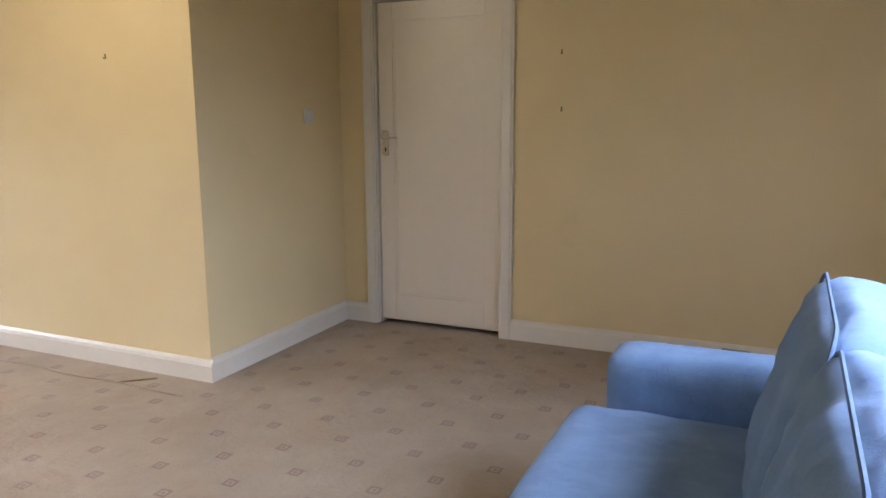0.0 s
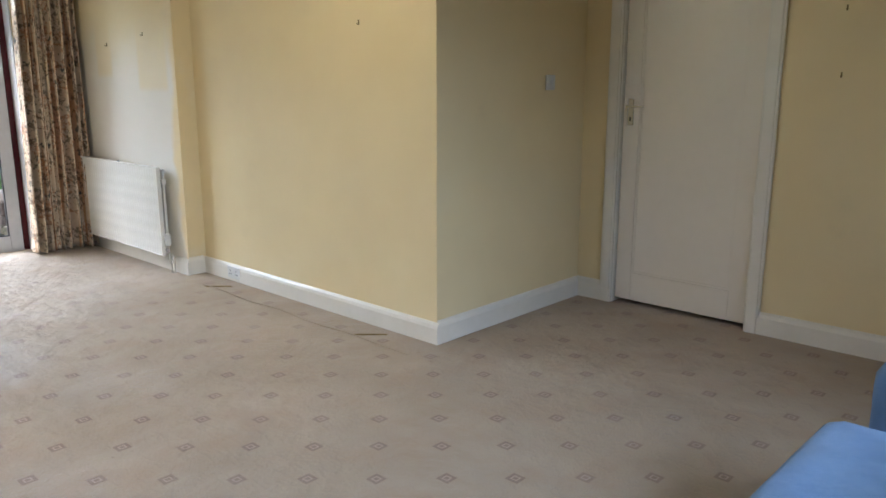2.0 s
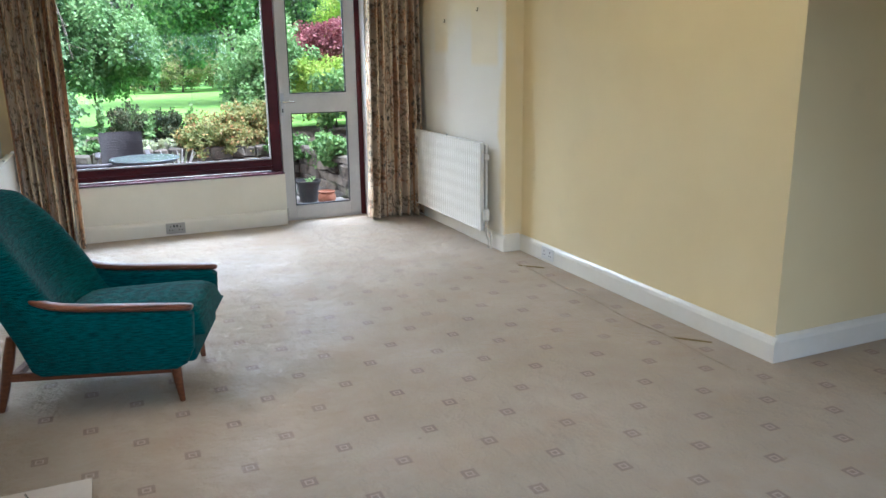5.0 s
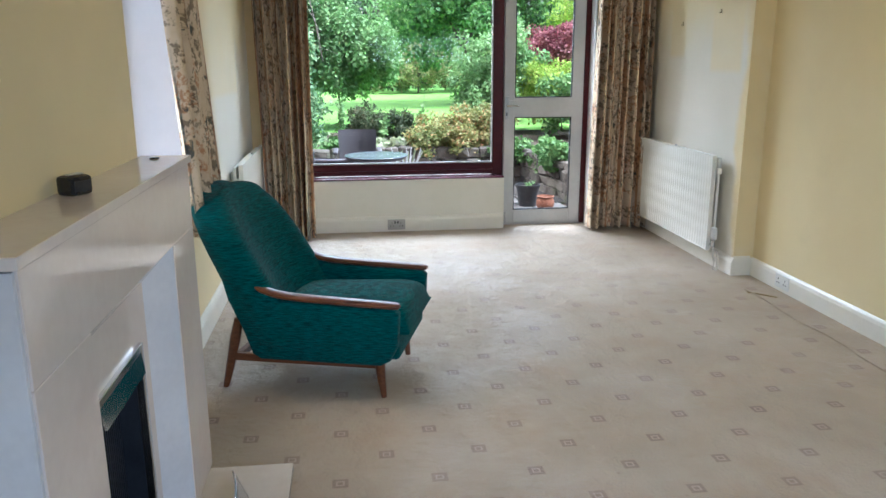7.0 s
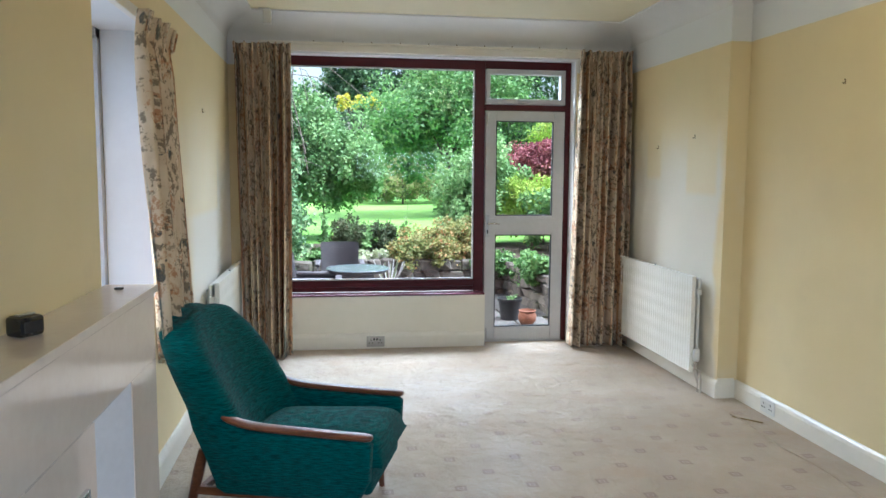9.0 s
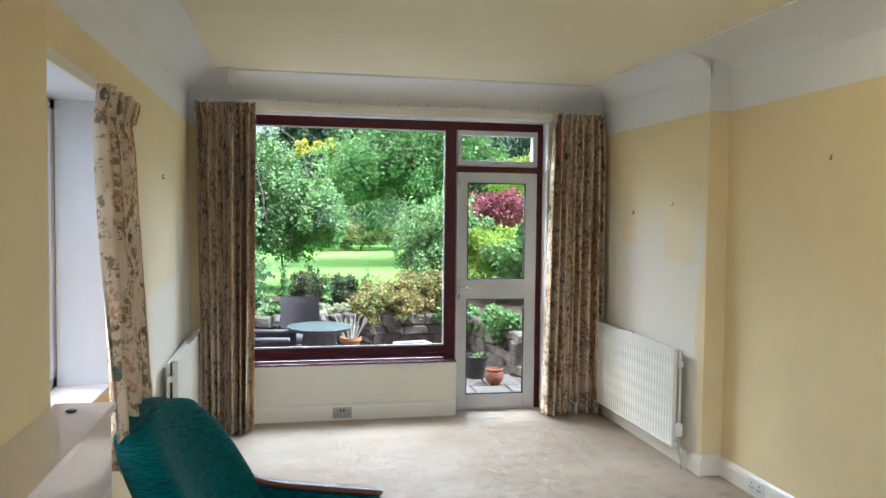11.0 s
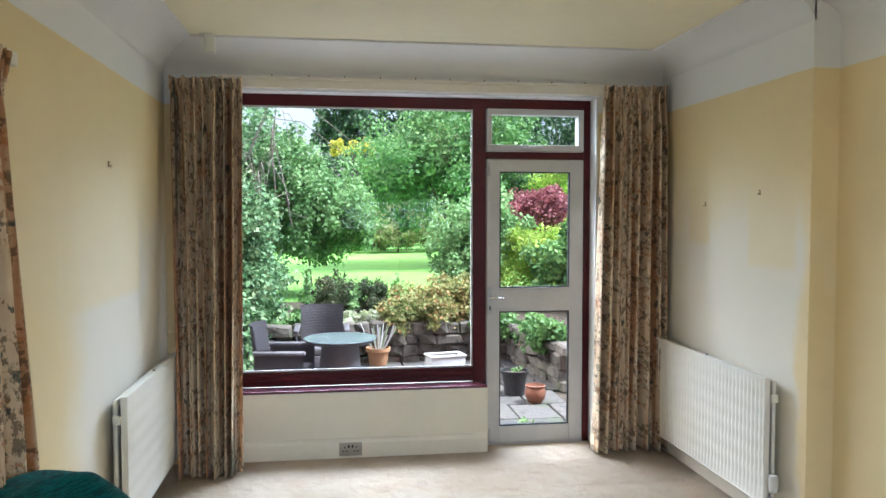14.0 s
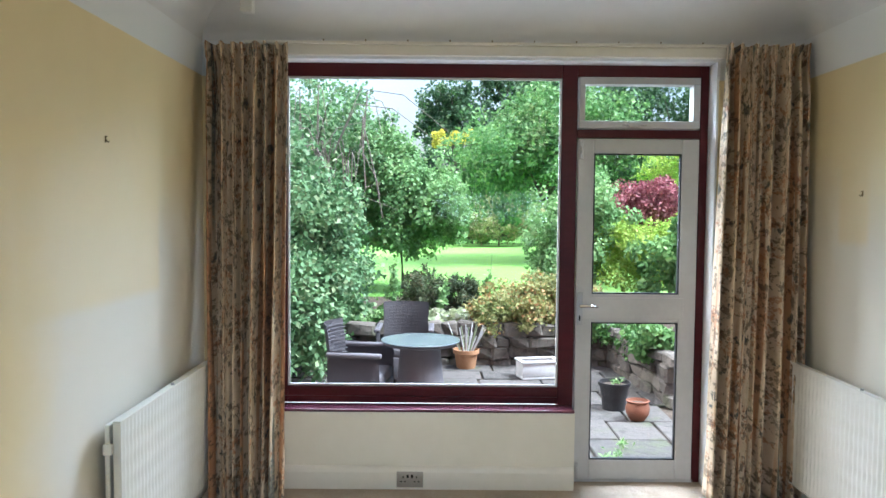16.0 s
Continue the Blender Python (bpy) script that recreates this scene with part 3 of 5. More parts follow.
v = part("pane", boxes((SX0 + 0.05, SX1 - 0.05, LY - 0.248, LY - 0.243, SZ0 + 0.05, SZ1 - 0.05)), M_GLASS, side)
v.visible_shadow = False
structure("side_curtain_rail", boxes((-4.25, SX1, LY, LY + 0.03, 2.04, 2.085), bevel=0.004), M_TRIM, "white curtain rail above the side window", "curtain rail")

# ---- curtains ----


def curtain(name, label, p0, p1, q0, q1, z0, z1, folds, amp, seed, normal):
    """Hanging pleated cloth: top edge p0-p1, bottom edge q0-q1."""
    rng = random.Random(seed)
    ph = [rng.uniform(0, 6.28) for _ in range(6)]
    nx, ny = normal
    head = 0.09 / (z1 - z0)

    def f(u, v):
        w = u + 0.020 * math.sin(6.28 * u * 2.3 + ph[0]) + 0.012 * math.sin(6.28 * u * 4.1 + ph[1] + v * 2)
        tight = 1.0 - 0.35 * math.exp(-((1 - v - head) / 0.05) ** 2)
        x = (p0[0] + (p1[0] - p0[0]) * u) * v + (q0[0] + (q1[0] - q0[0]) * u) * (1 - v)
        y = (p0[1] + (p1[1] - p0[1]) * u) * v + (q0[1] + (q1[1] - q0[1]) * u) * (1 - v)
        s = math.sin(6.283 * folds * w + 0.5 * math.sin(v * 3 + ph[2]))
        s = math.copysign(abs(s) ** 0.75, s)
        d = amp * tight * (s * (0.75 + 0.3 * math.sin(ph[3] + 9 * u)) + 0.35 * math.sin(6.283 * folds * 2.3 * w + ph[4]) * (1 - 0.5 * v))
        flare = 0.018 * max(0, (v - 1 + head) / head)
        d += flare
        side = 0.012 * math.cos(6.283 * folds * w)
        tx, ty = p1[0] - p0[0], p1[1] - p0[1]
        L = math.hypot(tx, ty)
        return (x + nx * d + tx / L * side, y + ny * d + ty / L * side, z0 + (z1 - z0) * v + 0.004 * math.sin(40 * u))

    bm = bmesh.new()
    uvl = bm.loops.layers.uv.new("UVMap")
    nu, nv = folds * 14, 48
    vs = grid_sheet(bm, nu, nv, f)
    cloth_w = math.hypot(p1[0] - p0[0], p1[1] - p0[1]) + folds * 4 * amp
    idx = {}
    for i, col in enumerate(vs):
        for j, v in enumerate(col):
            idx[v] = (i / nu * cloth_w + seed * 0.37, j / nv * (z1 - z0))
    for face in bm.faces:
        for loop in face.loops:
            loop[uvl].uv = idx[loop.vert]
    root = thing(name, pose(0, 0, 0), label, "curtain", "floral curtains")
    ob = part("drape", bm, M_CURTAIN, root, smooth=180)
    mod = ob.modifiers.new("thick", 'SOLIDIFY')
    mod.thickness = 0.004
    # pencil-pleat heading
    k = folds * 3
    for i in range(k):
        u = (i + 0.5) / k
        x, y, z = f(u, 1 - head * 0.5)
        bm = bmesh.new()
        cyl(bm, (x + nx * 0.007, y + ny * 0.007, z1 - 0.085), (x + nx * 0.022, y + ny * 0.022, z1 - 0.004), 0.006, 0.009, n=6)
        layer = bm.loops.layers.uv.new("UVMap")
        for face in bm.faces:
            for loop in face.loops:
                loop[layer].uv = (loop.vert.co.x * 3 + loop.vert.co.y * 3, loop.vert.co.z)
        part("heading_pleat", bm, M_CURTAIN, root, smooth=60)
    return root


curtain("curtain", "floor-length floral bird-print curtain drawn open", (-6.43, -0.29), (-6.42, 0.125), (-6.26, -0.23), (-6.27, 0.11), 0.012, 2.40, 7, 0.075, 1, (1, 0))
curtain("curtain", "floor-length floral bird-print curtain drawn open", (-6.42, 2.41), (-6.41, 2.83), (-6.38, 2.35), (-6.37, 2.83), 0.02, 2.41, 7, 0.075, 2, (1, 0))
curtain("curtain", "shorter floral curtain swept aside at the side window", (-3.42, -0.275), (-4.03, -0.275), (-3.48, -0.225), (-4.08, -0.225), 0.66, 2.03, 5, 0.05, 3, (0, 1))

# ---- radiators ----


def radiator(name, label, length, z0, z1, valve):
    """Panel radiator in its own frame: x along, front at +y, wall at y = 0."""
    root = thing(name, pose(0, 0, 0), label, "radiator", "radiators")
    h = z1 - z0
    cols, rows = 34, 7

    def f(u, v):
        e = min(u, 1 - u) * length
        g = min(v, 1 - v) * h
        edge = min(1, e / 0.02) * min(1, g / 0.03)
        wave = 0.5 - 0.5 * math.cos(6.283 * cols * u)
        band = 0.75 + 0.25 * math.cos(6.283 * rows * v)
        return (u * length, 0.098 - 0.007 * wave * edge * band, z0 + v * h)
    bm = bmesh.new()
    grid_sheet(bm, cols * 6, rows * 8, f)
    ob = part("front_panel", bm, M_RAD, root, smooth=180)
    part("panel_edge", boxes((-0.006, 0.0, 0.07, 0.1, z0, z1), (length, length + 0.006, 0.07, 0.1, z0, z1), (-0.006, length + 0.006, 0.07, 0.1, z1, z1 + 0.008), (-0.006, length + 0.006, 0.07, 0.1, z0 - 0.008, z0), bevel=0.002), M_RAD, root)
    part("back_panel", boxes((0.0, length, 0.035, 0.055, z0 + 0.01, z1 - 0.008), bevel=0.005), M_RAD, root)
    for x in (0.12, length - 0.12):
        part("bracket", boxes((x - 0.015, x + 0.015, 0.003, 0.034, z0 + 0.05, z1 - 0.05)), M_RAD, root)
    for x in (-0.03, length + 0.006):
        part("end_tapping", boxes((x, x + 0.024, 0.04, 0.075, z1 - 0.115, z1 - 0.075), bevel=0.004), M_RAD, root)
    bm = bmesh.new()
    cyl(bm, (length * 0.52, 0.085, z1 + 0.006), (length * 0.52, 0.085, z1 + 0.018), 0.008, n=8)
    part("air_vent", bm, M_STEEL, root)
    if valve:
        x = length + 0.045
        bm = bmesh.new()
        lathe(bm, [(0.012, 0.0), (0.022, 0.01), (0.024, 0.06), (0.02, 0.085), (0.01, 0.09)], 14, (x, 0.07, z0 + 0.07))
        part("valve_cap", bm, M_SOCKET, root, "white plastic valve cap", smooth=40)
        bm = bmesh.new()
        cyl(bm, (x, 0.07, z0 + 0.02), (x, 0.07, z0 + 0.075), 0.013)
        cyl(bm, (x, 0.07, z0 + 0.035), (length - 0.01, 0.07, z0 + 0.035), 0.01)
        part("valve_body", bm, M_CHROME, root, smooth=40)
        bm = bmesh.new()
        tube(bm, [(x, 0.07, z0 + 0.03), (x, 0.068, z0 - 0.03), (x + 0.012, 0.06, z0 - 0.07), (x + 0.012, 0.06, 0.0)], 0.0075)
        tube(bm, [(x + 0.03, 0.055, z0 + 0.0), (x + 0.034, 0.05, z0 - 0.05), (x + 0.036, 0.05, 0.0)], 0.0075)
        part("pipe", bm, M_COPPER, root, smooth=60)
    return root


r = radiator("radiator", "long cream panel radiator below old picture hooks", 1.28, 0.13, 0.755, True)
r.matrix_basis = Matrix.Translation((-6.36, PY, 0)) @ Matrix.Diagonal((1, -1, 1, 1))
r = radiator("radiator", "cream panel radiator on the south wall", 1.22, 0.13, 0.735, False)
r.matrix_basis = Matrix.Translation((-6.42, LY, 0))

# ---- sockets, switch, hooks, sensor ----


def socket(m, plate=None):
    root = thing("double_socket", m, "double mains socket on the skirting", "socket", "sockets")
    part("plate", boxes((-0.073, 0.073, -0.008, 0.0, -0.043, 0.043), bevel=0.003), plate or M_SOCKET, root)
    for s in (-1, 1):
        x = s * 0.037
        part("pin_hole", boxes((x - 0.003, x + 0.003, -0.0095, -0.008, 0.008, 0.02)), M_BLACK, root)
        for dx in (-0.011, 0.011):
            part("pin_hole", boxes((x + dx - 0.005, x + dx + 0.005, -0.0095, -0.008, -0.014, -0.008)), M_BLACK, root)
        part("rocker", boxes((s * 0.012 - 0.006, s * 0.012 + 0.006, -0.011, -0.008, 0.010, 0.028), bevel=0.001), M_BLACK if plate else M_SOCKET, root)
    return root


socket(pose(WX + 0.022, 0.775, 0.058, 0, 0, 90), M_METALPLATE)
socket(pose(-4.48, BY - 0.022, 0.062))
socket(pose(-0.10, DY - 0.022, 0.062), M_METALPLATE)
sw = thing("light_switch", pose(CX, 3.97, 1.35, 0, 0, 90), "white plastic single light switch", "light switch")
part("plate", boxes((-0.043, 0.043, -0.01, 0.0, -0.043, 0.043), bevel=0.004), M_SOCKET, sw)
part("rocker", boxes((-0.008, 0.008, -0.016, -0.01, -0.014, 0.014), bevel=0.002), M_SOCKET, sw)


def hang_hook(x, y, z, rz):
    bm = boxes((-0.004, 0.004, -0.003, 0.0, -0.012, 0.014), bevel=0.001)
    tube(bm, [(0, -0.002, 0.0), (0, -0.012, -0.012), (0, -0.016, -0.004)], 0.002, 6)
    cyl(bm, (0, -0.001, 0.009), (0, -0.008, 0.012), 0.0025, n=6)
    ob = solid("wall_hook", bm, M_BRASS, "small brass hook fixed in the wall", "wall hook", group="wall hooks")
    ob.matrix_basis = pose(x, y, z, 0, 0, rz)


for x, y, z, rz in ((-3.135, BY, 1.662, 0), (-5.314, PY, 1.685, 0), (-5.90, PY, 1.631, 0), (-5.325, LY, 1.80, 180), (-1.11, DY, 1.70, 0), (-1.105, DY, 1.385, 0), (-3.98, BY, 1.903, 0)):
    hang_hook(x, y, z, rz)

sens = thing("alarm_sensor", pose(-6.165, -0.02, CZ), "small white ceiling alarm sensor", "alarm sensor")
part("body", boxes((-0.032, 0.032, -0.03, 0.03, -0.112, -0.012), bevel=0.008), M_SOCKET, sens)
part("mount", boxes((-0.02, 0.02, -0.06, 0.02, -0.012, 0.0), bevel=0.003), M_SOCKET, sens)

# ---- room door ----
rd = thing("door_1", pose(0, 0, 0), "closed cream single-panel internal door", "door", kind="structure")
dy = DY + 0.03
part("leaf", boxes((DX0, DX1, dy, dy + 0.04, 0.026, DZ), bevel=0.003), M_DOORPAINT, rd)
rail = 0.105
bm = bmesh.new()
for x0, x1, z0, z1 in ((DX0 + 0.002, DX0 + rail, 0.028, DZ - 0.002), (DX1 - rail, DX1 - 0.002, 0.028, DZ - 0.002), (DX0 + rail, DX1 - rail, 0.028, 0.20), (DX0 + rail, DX1 - rail, DZ - 0.11, DZ - 0.002)):
    box(bm, x0, x1, dy - 0.009, dy - 0.0005, z0, z1, 0.003)
part("panel_surround", bm, M_DOORPAINT, rd)
part("moulding", boxes((DX0 + rail, DX0 + rail + 0.014, dy - 0.005, dy - 0.0005, 0.20, DZ - 0.11), (DX1 - rail - 0.014, DX1 - rail, dy - 0.005, dy - 0.0005, 0.20, DZ - 0.11), (DX0 + rail + 0.014, DX1 - rail - 0.014, dy - 0.005, dy - 0.0005, 0.20, 0.214), (DX0 + rail + 0.014, DX1 - rail - 0.014, dy - 0.005, dy - 0.0005, DZ - 0.124, DZ - 0.11), bevel=0.002), M_DOORPAINT, rd)
plate = part("handle_plate", boxes((DX0 + 0.03, DX0 + 0.07, dy - 0.016, dy - 0.009, 1.10, 1.255), bevel=0.005), M_CHROME, rd, "chrome lever handle plate")
bm = bmesh.new()
cyl(bm, (DX0 + 0.05, dy - 0.016, 1.21), (DX0 + 0.05, dy - 0.055, 1.21), 0.009)
tube(bm, [(DX0 + 0.045, dy - 0.055, 1.21), (DX0 + 0.09, dy - 0.058, 1.213), (DX0 + 0.15, dy - 0.052, 1.212)], [0.010, 0.008, 0.006])
part("lever", bm, M_CHROME, plate, smooth=40)
part("keyhole", boxes((DX0 + 0.046, DX0 + 0.054, dy - 0.018, dy - 0.016, 1.125, 1.15), bevel=0.001), M_BLACK, plate)
for z in (0.28, 1.86):
    bm = bmesh.new()
    cyl(bm, (DX1 + 0.002, dy - 0.012, z - 0.045), (DX1 + 0.002, dy - 0.012, z + 0.045), 0.007, n=10)
    part("hinge", bm, M_STEEL, rd)
arch = thing("trim_door", pose(0, 0, 0), "cream moulded door architrave", "architrave", kind="structure")
for x0, x1, z0, z1 in ((DX0 - 0.088, DX0 - 0.006, 0, DZ + 0.09), (DX1 + 0.008, DX1 + 0.09, 0, DZ + 0.09), (DX0 - 0.006, DX1 + 0.008, DZ + 0.008, DZ + 0.09)):
    part("architrave", boxes((x0, x1, DY - 0.022, DY - 0.001, z0, z1), (x0 + 0.012, x1 - 0.012, DY - 0.028, DY - 0.022, z0, z1 - 0.012), bevel=0.004), M_TRIM, arch)
part("jamb", boxes((DX0 - 0.029, DX0 - 0.004, DY, DY + 0.149, 0, DZ + 0.03), (DX1 + 0.004, DX1 + 0.029, DY, DY + 0.149, 0, DZ + 0.03), (DX0 - 0.004, DX1 + 0.004, DY, DY + 0.149, DZ + 0.004, DZ + 0.029)), M_TRIM, arch)

# loose strip of carpet along the projecting wall, with cut ends
seam = bmesh.new()
rng = random.Random(5)
pts = [(-4.55 + 0.1 * k, 2.79 + 0.01 * math.sin(k * 0.9) + rng.uniform(-0.004, 0.004), 0.004) for k in range(21)]
tube(seam, pts, 0.0042, 6)
solid("carpet_seam", seam, M_CARPET, "raised seam in the beige carpet", "carpet seam", smooth=60)
for (x0, y0), (x1, y1) in (((-4.50, 2.78), (-4.37, 2.90)), ((-3.0, 2.80), (-2.86, 2.93))):
    bm = bmesh.new()
    tube(bm, [(x0, y0, 0.002), ((x0 + x1) / 2 + 0.005, (y0 + y1) / 2, 0.004), (x1, y1, 0.002)], 0.005, 6)
    solid("carpet_cut", bm, M_BRASS, "dark frayed cut in the carpet edge", "carpet cut", group="carpet cuts")

# ---- fireplace ----
FY, FX_A, FX_B, MZ = -0.088, -1.50, -2.765, 1.085
fp = thing("fireplace", pose(0, 0, 0), "polished pink-beige marble fireplace surround with gas fire", "fireplace")
OX0, OX1 = -2.49, -1.775         # inside of the outer surround
part("mantel", boxes((FX_B - 0.03, FX_A + 0.01, -0.235, FY + 0.006, MZ - 0.022, MZ), bevel=0.002), M_MARBLE, fp)
part("lintel", boxes((FX_B, FX_A, -0.234, FY, 0.865, MZ - 0.023), bevel=0.0015), M_MARBLE, fp)
part("leg", boxes((FX_B, OX0, -0.234, FY, 0.032, 0.864), bevel=0.0015), M_MARBLE, fp)
part("leg", boxes((OX1, FX_A, -0.234, FY, 0.032, 0.864), bevel=0.0015), M_MARBLE, fp)
part("end_cheek", boxes((FX_A + 0.0005, FX_A + 0.012, -0.234, FY - 0.004, 0.032, MZ - 0.024), bevel=0.001), M_MARBLE_GREY, fp, "grey marble end panel")
IX0, IX1, IY, IZ = -2.40, -1.865, -0.16, 0.785


def quad_slab(a, b, c, d, t):
    bm = bmesh.new()
    vs = [bm.verts.new(p) for p in (a, b, c, d)]
    vb = [bm.verts.new((p[0], p[1] - t, p[2])) for p in (a, b, c, d)]
    bm.faces.new(vs)
    bm.faces.new(vb[::-1])
    for i in range(4):
        bm.faces.new((vs[i], vb[i], vb[(i + 1) % 4], vs[(i + 1) % 4]))
    return bm


part("splay", quad_slab((OX0, FY - 0.003, 0.032), (IX0, IY, 0.032), (IX0, IY, IZ), (OX0, FY - 0.003, 0.864), 0.01), M_MARBLE_GREY, fp, "grey splayed marble slip")
part("splay", quad_slab((OX1, FY - 0.003, 0.032), (IX1, IY, 0.032), (IX1, IY, IZ), (OX1, FY - 0.003, 0.864), 0.01), M_MARBLE_GREY, fp, "grey splayed marble slip")
part("splay", quad_slab((OX0, FY - 0.003, 0.864), (IX0, IY, IZ), (IX1, IY, IZ), (OX1, FY - 0.003, 0.864), 0.01), M_MARBLE, fp)
GX0, GX1, GZ = -2.315, -1.925, 0.645
part("back_panel", boxes((IX0, GX0, IY - 0.02, IY, 0.032, IZ), (GX1, IX1, IY - 0.02, IY, 0.032, IZ), (GX0, GX1, IY - 0.02, IY, GZ, IZ)), M_MARBLE, fp)
part("chrome_trim", boxes((GX0, GX0 + 0.02, IY - 0.01, IY + 0.012, 0.04, GZ), (GX1 - 0.02, GX1, IY - 0.01, IY + 0.012, 0.04, GZ), (GX0 + 0.02, GX1 - 0.02, IY - 0.01, IY + 0.012, GZ - 0.02, GZ), bevel=0.003), M_CHROME, fp, "polished chrome fire trim")
part("canopy", quad_slab((GX0 + 0.02, IY + 0.01, GZ - 0.02), (GX1 - 0.02, IY + 0.01, GZ - 0.02), (GX1 - 0.03, IY + 0.02, GZ - 0.075), (GX0 + 0.03, IY + 0.02, GZ - 0.075), 0.006), M_CHROME, fp, "chrome fire canopy")
fb = part("fireback", boxes((GX0 + 0.02, GX1 - 0.02, -0.229, -0.226, 0.04, GZ - 0.02)), M_FIREBACK, fp, "black ribbed fireback")
rib = mesh_of("rib", boxes((0, 0.006, -0.2258, -0.219, 0.14, GZ - 0.03)), M_FIREBACK)
for k in range(24):
    ob = new("rib", rib)
    ob.parent = fb
    ob.location = (GX0 + 0.03 + k * 0.0145, 0, 0)
part("firebox", boxes((GX0 + 0.001, GX0 + 0.019, -0.2255, IY - 0.011, 0.04, GZ - 0.001), (GX1 - 0.019, GX1 - 0.001, -0.2255, IY - 0.011, 0.04, GZ - 0.001), (GX0 + 0.019, GX1 - 0.019, -0.2255, IY - 0.011, GZ - 0.019, GZ - 0.001)), M_FIREBACK, fp, "black metal firebox")
rng = random.Random(8)
for k in range(16):
    bm = bmesh.new()
    bmesh.ops.create_icosphere(bm, subdivisions=2, radius=0.03)
    for v in bm.verts:
        v.co *= 1 + 0.45 * (noise.noise(v.co * 40 + Vector((k, 0, 0))))
        v.co.z *= 0.8
    part("coal", bm, M_COAL, fp, at=pose(GX0 + 0.05 + 0.04 * (k % 8), -0.175 + 0.03 * (k // 8), 0.11 + 0.03 * (k // 8) + rng.uniform(0, 0.02), 0, 0, rng.uniform(0, 360)))
part("coal_bed", boxes((GX0 + 0.02, GX1 - 0.02, -0.218, -0.13, 0.034, 0.09), bevel=0.004), M_FIREBACK, fp)
hearth = solid("hearth", boxes((FX_B + 0.03, FX_A + 0.02, -0.23, 0.187, 0.0, 0.031), bevel=0.003), M_HEARTH, "polished cream marble hearth slab", "hearth")
# bowed chrome ash-pan cover standing on the hearth
bm = bmesh.new()


def fret(u, v):
    s = 2 * u - 1
    return (-2.12 + 0.42 * s, 0.06 + 0.05 * (1 - s * s) - 0.04 * v, 0.032 + v * (0.13 - 0.035 * abs(s) ** 2))


grid_sheet(bm, 24, 5, fret)
ob = solid("fire_fret", bm, M_CHROME, "bowed chrome fret standing on the hearth", "fire fret", smooth=180)
ob.modifiers.new("thick", 'SOLIDIFY').thickness = 0.005

clock = thing("desk_clock", pose(-2.06, -0.185, MZ, 0, 0, 150), "small black digital clock on the mantel", "clock")
part("body", boxes((-0.03, 0.03, -0.024, 0.024, 0.0, 0.044), bevel=0.009), M_BLACK, clock, smooth=40)
part("display", boxes((-0.022, 0.022, -0.026, -0.024, 0.010, 0.033), bevel=0.001), M_FIREBACK, clock)
part("top_button", boxes((-0.02, 0.02, -0.008, 0.008, 0.044, 0.047), bevel=0.001), M_STEEL, clock)
bm = bmesh.new()
lathe(bm, [(0.012, 0.0), (0.014, 0.002), (0.012, 0.005)], 16)
ob = solid("mantel_cap", bm, M_BLACK, "small black disc lying on the mantel", "disc")
ob.location = (-2.70, -0.17, MZ)

# ---- armchair ----


